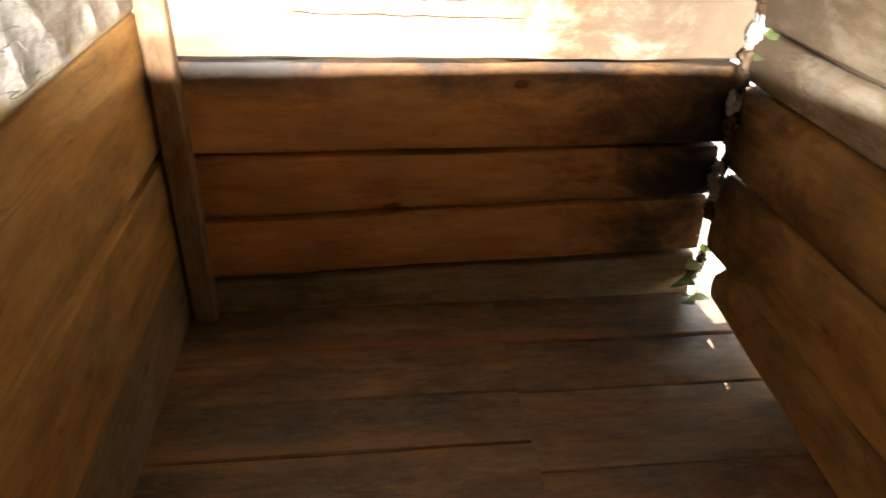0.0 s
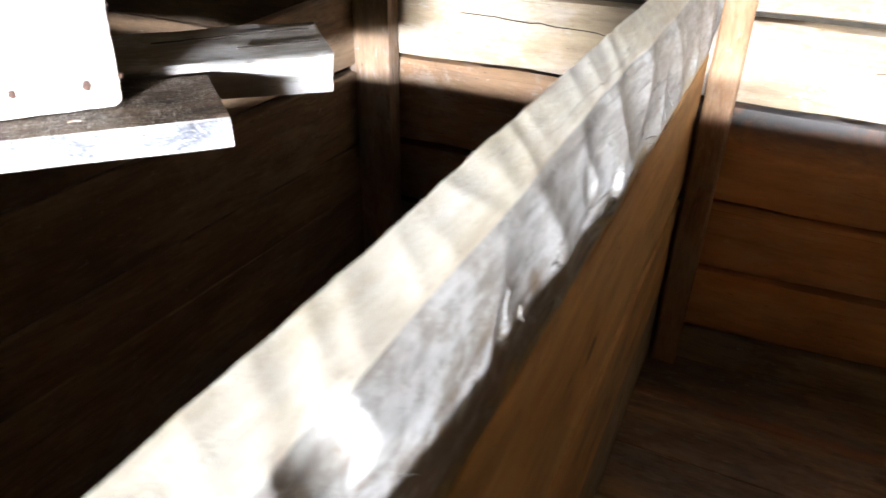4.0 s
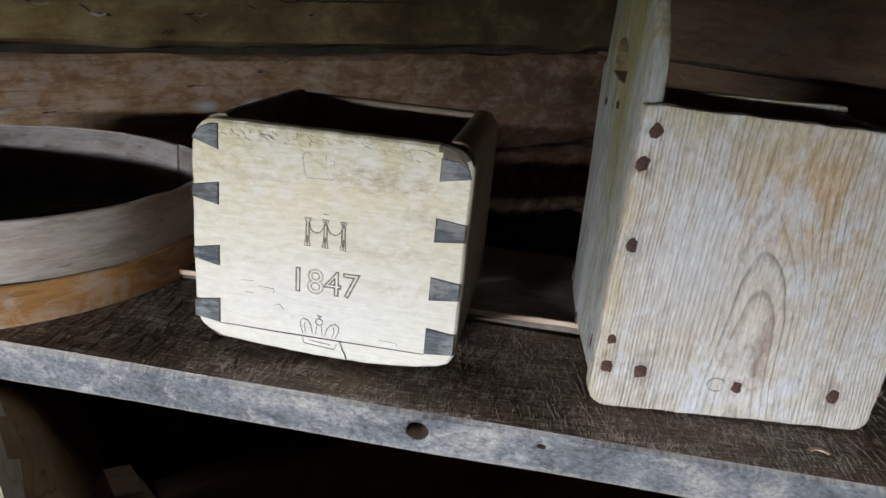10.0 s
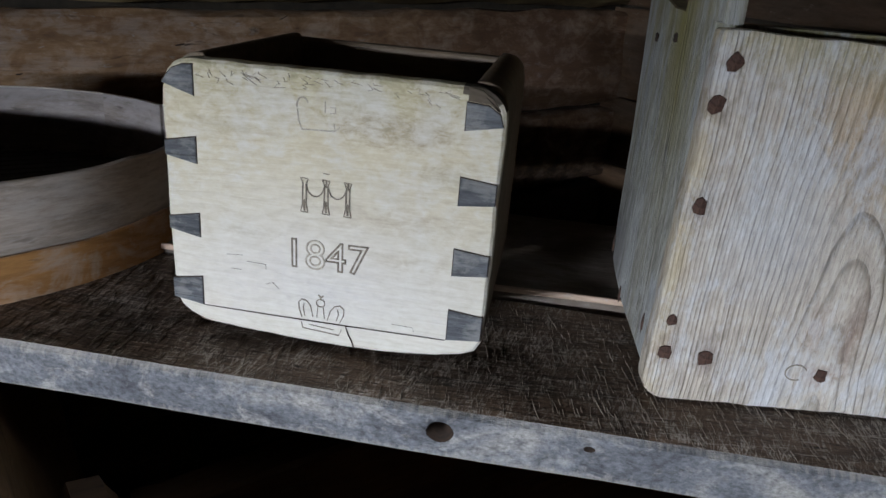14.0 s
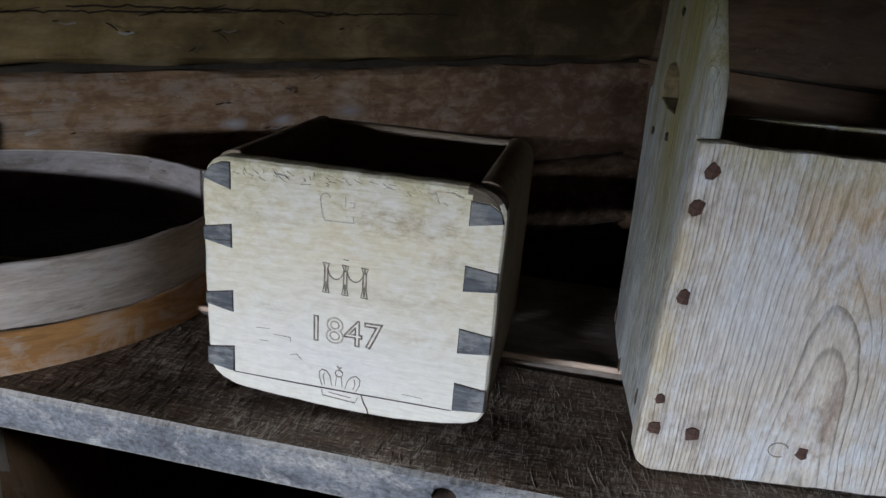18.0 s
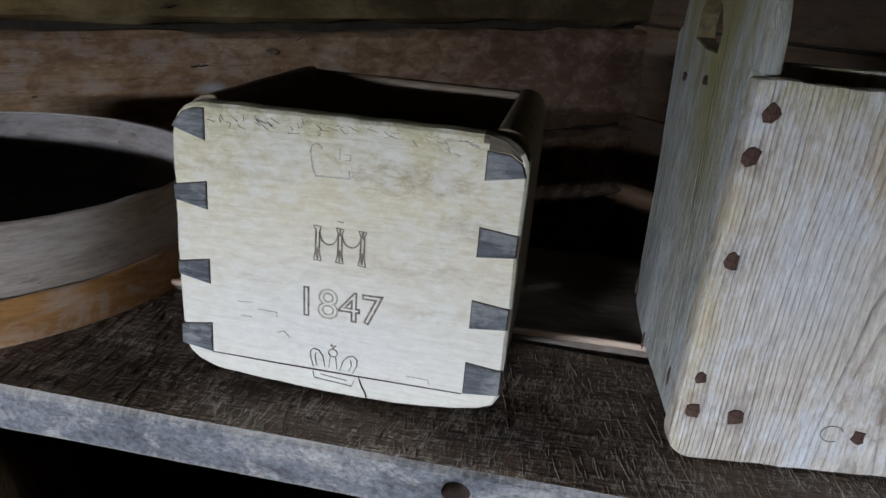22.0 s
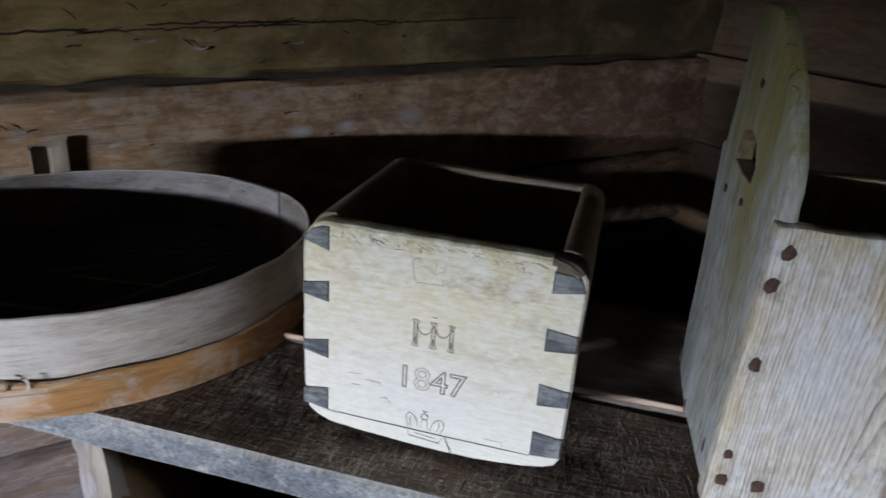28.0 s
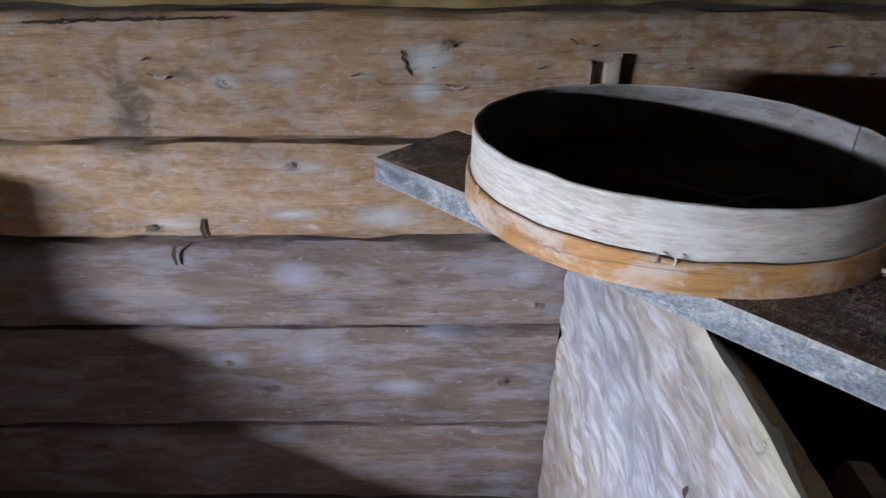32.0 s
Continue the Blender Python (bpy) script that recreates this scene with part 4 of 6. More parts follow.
ceiling = place("ceiling", from_bm("ceiling", bm, [M_CEIL]), None, Matrix())
tagged(ceiling, "board ceiling of the storehouse", "ceiling", kind="structure")

# floors: the aisle west of the bins, and the raised floor of the bins
floor = thing("floor", Matrix.Translation((-2, -1.8, -1.2)), "worn dark plank floor of the aisle", "floor", "structure")
for i in range(14):
    place("floor_board", board("floor_board", 3.7, 0.262, 0.04, [M_CEIL], ns=14, nw=3, nt=1, amp=0.002, seed=i), floor, basis((-3.72, 0.02 - 0.13 - 0.267 * i, -1.22), X, Y))
bin_floor = thing("bin_floor", Matrix.Translation((0.6, -1.8, -1.05)), "dark stained plank floor of the grain bins", "floor", "structure")
FLOOR_EDGES = [1.50, 1.278, 1.068, 0.885, 0.66, 0.42, 0.17, -0.06, -0.24]
FLOOR_EDGES_SOUTH = [1.50, 1.274, 1.064, 0.790, 0.585, 0.36, 0.12, -0.08, -0.24]
# the southern bin's boards are pieced together half way along
for y0, y1, edges, top in ((-1.995, -2.915, FLOOR_EDGES, -1.02), (-2.9155, -3.63, FLOOR_EDGES_SOUTH, -1.02), (-1.07, -1.99, FLOOR_EDGES, -1.02), (0.0, -1.065, FLOOR_EDGES, -1.05)):
    for i, (b, a) in enumerate(zip(edges, edges[1:])):
        me = board("floor_board", y0 - y1 + (rnd.uniform(-0.02, 0.0) if y1 < -3.6 else 0.0), b - a - 0.003, 0.035, [M_FLOOR], r=0.005, ns=20, nw=4, nt=1, amp=0.003, edge=0.003, seed=i + y0, warp=0.004)
        place("floor_board", me, bin_floor, basis((((a + b) / 2), y0, top - 0.0175 + rnd.uniform(-0.005, 0.005)), -Y, X))

def hewn_profile(name, L, profile, mat, step=0.02, amp=0.006, hew=0.008, seed=0.0, fine=0.018, cells=(5.0, 11.0)):
    """A heavy hewn timber along X with the given closed outline in Y and Z."""
    ring = []
    for (y0, z0), (y1, z1) in zip(profile, profile[1:] + profile[:1]):
        k = max(1, int(math.hypot(y1 - y0, z1 - z0) / fine))
        ring += [(y0 + (y1 - y0) * i / k, z0 + (z1 - z0) * i / k) for i in range(k)]
    cy, cz = sum(p[0] for p in ring) / len(ring), sum(p[1] for p in ring) / len(ring)
    ns, n = int(L / step), len(ring)
    verts, faces = [], []
    for s in range(ns + 1):
        x = L * s / ns
        run = 0.0
        for i, (y, z) in enumerate(ring):
            run += math.hypot(y - ring[i - 1][0], z - ring[i - 1][1]) if i else 0
            a, b = ring[i - 1], ring[(i + 1) % n]
            d = Vector((b[0] - a[0], b[1] - a[1])).normalized()
            nrm = Vector((d.y, -d.x))
            if nrm.dot(Vector((y - cy, z - cz))) < 0:
                nrm = -nrm
            h = amp * noise.noise(Vector((x * 3.2, run * 7, seed))) + amp * 0.35 * noise.noise(Vector((x * 13, run * 26, seed))) - hew * facet(x, run, seed, *cells)
            verts.append((x, y + nrm.x * h, z + nrm.y * h))
    for s in range(ns):
        for i in range(n):
            j = (i + 1) % n
            faces.append((s * n + i, s * n + j, (s + 1) * n + j, (s + 1) * n + i))
    faces += [tuple(range(n)), tuple(ns * n + i for i in range(n))]
    bm = bmesh.new()
    me = finish(name, verts, faces, [mat])
    bm.from_mesh(me)
    return from_bm(name, bm, [mat], 50)


# ---- bins: partitions, posts, front wall ----
def partition(name, label, y, x0, x1, seams, mat, thick=0.04, slope=0.0, askew=0.0, taper=0.0):
    """Upright planks on edge between two bins; the face that the aisle light reaches lies at y."""
    p = thing(name, Matrix.Translation((x0, y, -1.05)), label, "partition")
    for i, (lo, hi) in enumerate(zip(seams, seams[1:])):
        me = board("plank", x1 - x0, hi - lo - 0.004, thick, [M_BIN_GREY if mat == M_BIN and i == 0 else mat], r=0.005, ns=40, nw=6, nt=1, amp=0.003, freq=(1.6, 6), edge=0.004, seed=i + y, warp=0.004)
        if taper and i == len(seams) - 2:
            for v in me.vertices:
                v.co.y -= taper * (1 - v.co.x / (x1 - x0)) * (v.co.y / (hi - lo) + 0.5)
            me.update()
        place("plank", me, p, basis((x0, y + thick / 2, (lo + hi) / 2), X + Y * askew + Z * slope * (1 if 0 < i < len(seams) - 2 else 0), Z))
    return p


p1 = partition("bin_partition", "plank partition between two grain bins, topped by a grey hewn beam", -2.0, -0.20, 1.475, [-1.05, -0.765, -0.487, -0.131], M_BIN, slope=-0.02)
# outline across the beam: height, and depth towards the south; its top slopes down to the scooped southern face
BEAM_OUT = [(-0.134, -0.026), (0.094, -0.026), (0.104, -0.020), (0.088, -0.004), (0.069, 0.010), (0.045, 0.021), (-0.01, 0.030), (-0.07, 0.029), (-0.128, 0.020), (-0.134, 0.014)]
beam = hewn_profile("top_beam", 1.735, BEAM_OUT, M_HEWN, step=0.004, amp=0.002, hew=0.0, seed=2.2, fine=0.005)
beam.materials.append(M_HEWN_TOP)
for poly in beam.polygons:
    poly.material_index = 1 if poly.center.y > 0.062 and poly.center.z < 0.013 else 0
# overlapping axe cuts: large ones down the southern face, small ones across the sloping top
ra = random.Random(8)
scoops = []
x = -0.02
while x < 1.75:
    scoops.append((x, ra.uniform(-0.06, 0.04), ra.uniform(0.08, 0.15), ra.uniform(0.09, 0.17), ra.uniform(0.006, 0.015), ra.uniform(-0.8, 0.6)))
    x += ra.uniform(0.08, 0.17)
scoops += [(ra.uniform(0, 1.7), ra.uniform(-0.11, 0.05), ra.uniform(0.025, 0.05), ra.uniform(0.04, 0.07), ra.uniform(0.008, 0.015), ra.uniform(-0.5, 0.5)) for _ in range(13)]
ripples = []
x = 0.0
while x < 1.75:
    ripples.append((x, ra.uniform(0.02, 0.05), ra.uniform(0.001, 0.0032), ra.uniform(-1.2, 1.2)))
    x += ra.uniform(0.02, 0.07)
for v in beam.vertices:
    h, d, x = v.co.y, v.co.z, v.co.x
    south = max(0.0, min(1.0, (d - 0.006) / 0.010)) * max(0.0, min(1.0, (0.078 - h) / 0.02)) * max(0.0, min(1.0, (h + 0.134) / 0.03))
    top = max(0.0, min(1.0, (h - 0.060) / 0.012)) if d > -0.024 else 0.0
    if south > 0:
        q = x + 0.006 * noise.noise(Vector((x * 30, h * 30, 4.0)))
        deep = max([c[4] * (1 - ((q - c[0] - c[5] * (h - c[1])) / c[2]) ** 2 - ((h - c[1]) / c[3]) ** 2) for c in scoops] + [0.0])
        v.co.z -= south * deep
    if top > 0:
        deep = max([c[2] * (1 - ((x - c[0] - c[3] * (h - 0.085)) / c[1]) ** 2) for c in ripples] + [0.0])
        v.co.y -= top * deep
beam.update()
place("top_beam", beam, p1, basis((-0.26, -1.981, 0.004), X, Z), "grey axe-hewn beam with scalloped faces")
tree = BVHTree.FromPolygons([v.co.copy() for v in beam.vertices], [tuple(p.vertices) for p in beam.polygons])
for i in range(14):
    x, h = ra.uniform(0.06, 1.68), ra.uniform(-0.09, 0.05)
    hit = tree.ray_cast(Vector((x, h, 0.2)), Vector((0, 0, -1)))
    if hit[0] is None:
        continue
    ln, lean = ra.uniform(0.008, 0.024), ra.uniform(-1.6, 1.6)
    bm = bmesh.new()
    rows = []
    for k in range(6):
        f = k / 5
        w = 0.0014 * math.sin(math.pi * (0.12 + 0.8 * f)) * ra.uniform(0.6, 1.4)
        c = Vector((lean * ln * f * 0.8 + 0.003 * noise.noise(Vector((f * 3, i, 0))), -ln * f, 0.0012 + 0.0045 * f * f))
        rows.append([bm.verts.new(c + Vector((-w, 0, 0))), bm.verts.new(c + Vector((0, 0, 0.0012))), bm.verts.new(c + Vector((w, 0, 0)))])
    for a, b in zip(rows, rows[1:]):
        bm.faces.new((a[0], a[1], b[1], b[0]))
        bm.faces.new((a[1], a[2], b[2], b[1]))
    bmesh.ops.solidify(bm, geom=bm.faces[:], thickness=0.0008)
    place("torn_splinter", from_bm("torn_splinter", bm, [M_HEWN], 60), p1, basis((-0.26, -1.981, 0.004), X, Z) @ Matrix.Translation(hit[0]))
post = board("post", 1.35, 0.068, 0.05, [M_POST_BIN], r=0.005, ns=30, nw=3, nt=2, amp=0.002, seed=8)
place("post", post, p1, basis((1.462, -2.046, -1.02), Z, -Y))

p3 = partition("bin_partition", "dark plank partition between two bins, under the shelf boards", -0.955, -0.174, 1.45, [-1.05, -0.67, -0.505, -0.28, -0.068], M_BIN_SIDE, slope=-0.01, askew=-0.058, taper=0.078)


place("post", plate("post", [(-0.075, -1.05), (0.055, -1.05), (0.057, 0.016), (-0.028, 0.094), (-0.042, 0.090), (-0.075, -0.03)], 0.06, [M_POST], 0.006), p3, basis((1.425, -1.105, 0), -Y, X), "corner post with a pointed head")
stub = [(-0.232, -1.05), (-0.150, -1.05), (-0.150, -0.215), (-0.155, -0.205), (-0.176, -0.147), (-0.199, -0.101), (-0.222, -0.097), (-0.232, -0.115)]
place("post", plate("post", worn_edge(stub, 0.012, 0.002, 2.0), 0.05, [M_BIN_DARK], 0.008, 3), p3, Matrix.Translation((0, -0.99, 0)), "short post with a slanted worn head")

front = thing("bin_front_wall", Matrix.Translation((-0.26, -1.0, -1.2)), "front wall of the bins, heavy hewn planks with a worn sloping top", "bin wall")
# outline across the plank: height, and depth towards the aisle; the ridge lies on the aisle side
FRONT_OUT = [(-0.72, 0.050), (-0.16, 0.056), (-0.115, 0.053), (-0.092, 0.046), (-0.080, 0.034), (-0.085, 0.017), (-0.098, -0.006), (-0.127, -0.038), (-0.172, -0.067), (-0.25, -0.088), (-0.72, -0.080)]
for y0, y1, s in ((-0.036, -1.99, 1.0), (-2.0, -3.55, 4.0)):
    me = hewn_profile("hewn_plank", y0 - y1, FRONT_OUT, M_PLANK, step=0.008, amp=0.008, hew=0.014, seed=s, fine=0.008, cells=(8.0, 17.0))
    if s == 1.0:
        bmh = bmesh.new()
        bmesh.ops.create_cone(bmh, cap_ends=True, segments=14, radius1=0.009, radius2=0.013, depth=0.08)
        bmesh.ops.scale(bmh, vec=(0.8, 1.7, 1), verts=bmh.verts)
        bmesh.ops.translate(bmh, vec=(0.80, -0.27, 0.055), verts=bmh.verts)
        me = carve(me, [from_bm("t", bmh, [M_HOLE])])
    me.materials.append(M_FRONT_IN)
    for poly in me.polygons:
        if poly.material_index == 0 and poly.center.z < 0.019 + 0.008 * noise.noise(Vector((poly.center.x * 14, poly.center.y * 20, 1.0))):
            poly.material_index = len(me.materials) - 1
    place("hewn_plank", me, front, basis((-0.266, y0, 0.0 if s == 1.0 else 0.022), -Y, Z))
    place("hewn_plank", board("hewn_plank", y0 - y1, 0.515, 0.11, [M_FRONT], r=0.02, ns=40, nw=8, nt=2, amp=0.006, hew=0.008, seed=s + 9), front, basis((-0.262, y0, -0.942), -Y, Z))

# broad post added out of view, to shade the foot of the beam
post = board("front_post", 1.204, 0.27, 0.07, [M_FRONT], r=0.012, ns=30, nw=6, nt=2, amp=0.004, hew=0.004, seed=31.0)
place("front_post", post, front, basis((-0.375, -2.165, -1.2), Z, -Y), "added broad hewn post, unseen, that shades the beam")

# added low plank wall out of view, stepped to shade the lower north wall
low = thing("wall_low", Matrix.Translation((-2.0, -0.3, -1.2)), "added low plank wall, unseen, that shades the north wall", "bin wall", "structure")
for z0, z1, ln in ((-1.2, -0.88, 1.25), (-0.88, -0.56, 1.2), (-0.56, -0.40, 0.80), (-0.40, -0.12, 0.54)):
    place("plank", board("plank", ln, z1 - z0 - 0.004, 0.05, [M_LOG], ns=14, nw=4, nt=1, amp=0.003, seed=z0, cut1=-0.06 if ln < 0.5 else 0.0), low, basis((-2.0, 0.0, (z0 + z1) / 2), -Y, Z))

# grooved post on the north wall that holds the front planks
bm = bmesh.new()
profile = [(-0.033, 0.0), (-0.033, -0.026), (-0.0295, -0.028), (-0.0275, -0.006), (-0.020, -0.003), (-0.010, -0.003), (-0.004, -0.004), (0.000, -0.010), (0.003, -0.020), (0.012, -0.022), (0.022, -0.022), (0.030, -0.020), (0.033, -0.014), (0.033, 0.0)]
rows = []
for k in range(13):
    z = -1.15 + (1.15 + 0.062) * k / 12
    rows.append([bm.verts.new((x if z > -0.06 else max(x, -0.020), y, z + (0.012 * noise.noise(Vector((x * 260, 3.0, 1.0))) + (0.016 * x / 0.033 if x > 0 else -0.10 * x) if k == 12 else 0))) for x, y in profile])
for a, b in zip(rows, rows[1:]):
    for i in range(len(profile)):
        j = (i + 1) % len(profile)
        bm.faces.new((a[i], a[j], b[j], b[i]))
bm.faces.new(rows[-1])
bm.faces.new(rows[0][::-1])
gp = place("grooved_post", from_bm("grooved_post", bm, [M_POST]), None, basis((-0.288, -0.004, 0), X, Y))
tagged(gp, "weathered grooved post with a splintered top against the log wall", "post")

# ---- shelf boards ----
U = Vector((0.7227, -0.6911, 0.0))
V = Vector((0.6911, 0.7227, 0.0))
S0 = Vector((0.418, -1.472, 0.0))
SHELF_Z = -0.031


def on_shelf(u, v, z=SHELF_Z):
    return S0 + U * u + V * v + Z * z


SHELF_LENGTH, SHELF_WIDTH = 1.625, 0.212
# the front plank lies a little askew to the rear board
SHELF_U = (U - V * 0.024).normalized()
SHELF_POSE = basis(on_shelf(-1.625, 0.030, SHELF_Z - 0.0225) + Z.cross(SHELF_U) * SHELF_WIDTH / 2, SHELF_U, V)
shelf_me = board("shelf_board", SHELF_LENGTH, SHELF_WIDTH, 0.045, [M_SHELF, M_EDGE], r=0.004, ns=170, nw=10, nt=4, amp=0.0022, freq=(5, 22), edge=0.003, seed=3.0, topmat=M_SHELF, frontmat=M_EDGE, cut0=-0.008, cut1=-0.020, warp=0.003)
holes = []
for hx_, r0, r1, zc in ((1.070, 0.0105, 0.95, 0.002), (1.1845, 0.0042, 0.7, 0.006)):
    bmh = bmesh.new()
    bmesh.ops.create_cone(bmh, cap_ends=True, segments=16, radius1=r0, radius2=r0 * 0.8, depth=0.07)
    for v in bmh.verts:
        v.co.x *= 1.15 + 0.25 * noise.noise(v.co * 90)
        v.co.y *= r1 + 0.2 * noise.noise(v.co * 70)
    bmesh.ops.rotate(bmh, matrix=Matrix.Rotation(radians(-90), 3, 'X'), verts=bmh.verts)
    bmesh.ops.translate(bmh, vec=(hx_, -SHELF_WIDTH / 2, zc), verts=bmh.verts)
    holes.append(from_bm("t", bmh, [M_HOLE]))
shelf = place("shelf_board", carve(shelf_me, holes), None, SHELF_POSE)
tagged(shelf, "thick dark shelf plank with worn blue-grey edge and knot hole", "shelf")

rear_me = board("rear_shelf_board", 1.60, 0.248, 0.046, [M_REAR], r=0.006, ns=70, nw=8, nt=3, amp=0.004, freq=(4, 16), edge=0.005, hew=0.004, seed=6.0, cut1=0.015, tw=(0.04, 0.07), ragged=0.01)
rear = place("rear_shelf_board", rear_me, None, basis(on_shelf(-1.385, 0.346, SHELF_Z + 0.012 - 0.023), U, V))
tagged(rear, "rough split grey board lying behind the front shelf plank", "shelf")
rear_m = basis(on_shelf(-1.385, 0.346, SHELF_Z + 0.012 - 0.023), U, V)
for y0, y1, x0 in ((0.020, 0.046, 1.30), (-0.055, -0.047, 1.44)):
    line = [(x0 + (1.585 - x0) * i / 12, y0 + (y1 - y0) * i / 12 + 0.004 * noise.noise(Vector((i * 0.8, y0 * 50, 0)))) for i in range(13)]
    place("split", stroke("split", [line], 0.0075, M_HOLE, 0.0015), rear, rear_m @ basis((0, 0, 0.0245), X, -Z), "dark split in the end of the board")

bare = board("bare_edge", 0.66, 0.004, 0.0065, [M_CHIP], r=0.001, ns=30, nw=1, nt=1, amp=0.0008, freq=(14, 3), seed=2)
place("bare_edge", bare, rear, rear_m @ Matrix.Translation((0.36, -0.1245, 0.0205)), "bare pale split edge")

# fibres torn up across the shelf by the saw: thin pale scratches
rs = random.Random(77)
tree = BVHTree.FromPolygons([v.co.copy() for v in shelf.data.vertices], [tuple(p.vertices) for p in shelf.data.polygons])
sv, sf = [], []
for i in range(2600):
    cx = rs.uniform(0.02, SHELF_LENGTH - 0.02)
    near = rs.random() ** 1.2
    cy = -SHELF_WIDTH / 2 + 0.004 + (SHELF_WIDTH - 0.008) * near
    fan = 14 * noise.noise(Vector((cx * 6, cy * 9, 2.0)))
    ang = radians(97 + 0.6 * fan + rs.gauss(0, 5))
    ln = rs.uniform(0.004, 0.016) * (2.2 if rs.random() < 0.12 else 1.0)
    wd = rs.uniform(0.00012, 0.00030) * (1.4 if near < 0.2 else 1.0)
    bow = rs.uniform(-0.04, 0.04) * ln
    dx, dy = math.cos(ang), math.sin(ang)
    first = len(sv)
    ok = True
    strip = []
    for k in range(5):
        s = k / 4 - 0.5
        b = bow * (1 - 4 * s * s)
        px_, py_ = cx + dx * ln * s - dy * b, cy + dy * ln * s + dx * b
        if not (0.005 < px_ < SHELF_LENGTH - 0.013 and abs(py_) < SHELF_WIDTH / 2 - 0.003):
            ok = False
            break
        hit = tree.ray_cast(Vector((px_, py_, 0.2)), Vector((0, 0, -1)))[0]
        if hit is None or hit.z < 0.01:
            ok = False
            break
        w2 = wd * (0.35 if k in (0, 4) else 1.0)
        strip += [(px_ - dy * w2, py_ + dx * w2, hit.z - 0.0002), (px_, py_, hit.z + 0.0005), (px_ + dy * w2, py_ - dx * w2, hit.z - 0.0002)]
    if ok:
        sv += strip
        for k in range(4):
            a = first + 3 * k
            sf += [(a, a + 3, a + 4, a + 1), (a + 1, a + 4, a + 5, a + 2)]
fibres = place("torn_fibre", finish("torn_fibre", sv, sf, [M_FIBRE]), shelf, SHELF_POSE)
tagged(fibres, "pale fibres torn up by the saw", kind="stuff")
rim = []
for i in range(9):
    a = radians(100 + 20 * i)
    rim.append((1.068 + 0.0165 * math.cos(a) * (1 + 0.25 * noise.noise(Vector((i * 0.9, 0, 2)))), 0.002 + 0.0125 * math.sin(a)))
place("torn_rim", stroke("torn_rim", [rim], 0.0055, M_REAR, 0.0012), shelf, SHELF_POSE @ Matrix.Translation((0, -SHELF_WIDTH / 2 + 0.0005, 0)), "pale torn wood beside the knot hole")

# drying cracks in the pale logs of the east wall
for i, (y0, z0, y1, z1) in enumerate(((-2.35, -0.135, -2.95, -0.150), (-2.55, -0.100, -2.80, -0.106), (-2.15, 0.02, -2.75, 0.035), (-1.35, -0.11, -1.75, -0.122))):
    line = [(y0 + (y1 - y0) * k / 16, z0 + (z1 - z0) * k / 16 + 0.006 * noise.noise(Vector((k * 0.6, i * 3.0, 0)))) for k in range(17)]
    place("drying_crack", stroke("drying_crack", [[(-a, b) for a, b in line]], 0.0026, M_HOLE, 0.001), bpy.data.objects["wall_east" if y0 < -2.0 else "wall_east_middle"], basis((1.4835, 0, 0), -Y, X))

# ---- dovetailed box with the carved year ----
def nail(r, seed):
    """A hammered, roughly square iron nail head in the plane Y = 0, standing a little proud."""
    rn = random.Random(seed + 40)
    n = 9
    pts = []
    for k in range(n):
        a = 2 * math.pi * k / n + rn.uniform(-0.2, 0.2)
        q = r * rn.uniform(0.72, 1.08) / max(abs(math.cos(a)), abs(math.sin(a))) ** 0.6
        pts.append((q * math.cos(a) * 0.86, q * math.sin(a) * 1.06))
    return plate("nail_head", pts, 0.0030, [M_NAIL], r * 0.16, 2)


def plate_with_hole(name, outline, hole, t, mats, r=0.003):
    """A plank cut to an outline in X and Z with a hole through it, from Y = 0 to Y = t, its outer edges eased."""
    bm = bmesh.new()

    def inset(pts, d):
        area = sum(a[0] * b[1] - b[0] * a[1] for a, b in zip(pts, pts[1:] + pts[:1]))
        s = 1 if area > 0 else -1
        res = []
        for k, p in enumerate(pts):
            q = Vector(pts[(k + 1) % len(pts)]) - Vector(pts[k - 1])
            q.normalize()
            res.append((p[0] - q.y * d * s, p[1] + q.x * d * s))
        return res

    def loop(pts, y):
        return [bm.verts.new((x, y, z)) for x, z in pts]

    def skin(a, b, slot):
        for k in range(len(a)):
            bm.faces.new((a[k], a[k - 1], b[k - 1], b[k])).material_index = slot

    outer = [loop(inset(outline, r), 0), loop(inset(outline, r * 0.3), r * 0.3), loop(outline, r), loop(outline, t - r), loop(inset(outline, r * 0.3), t - r * 0.3), loop(inset(outline, r), t)]
    inner = [loop(inset(hole, -0.0012), 0), loop(hole, 0.0012), loop(hole, t - 0.0012), loop(inset(hole, -0.0012), t)]
    for chain in (outer, inner):
        for a, b in zip(chain, chain[1:]):
            skin(a, b, 1 if chain is inner else 0)
    for a, b in ((outer[0], inner[0]), (outer[-1], inner[-1])):
        ring = a + b
        for tri in tessellate_polygon([[v.co for v in a], [v.co for v in b]]):
            bm.faces.new([ring[k] for k in tri])
    return from_bm(name, bm, mats, 30)


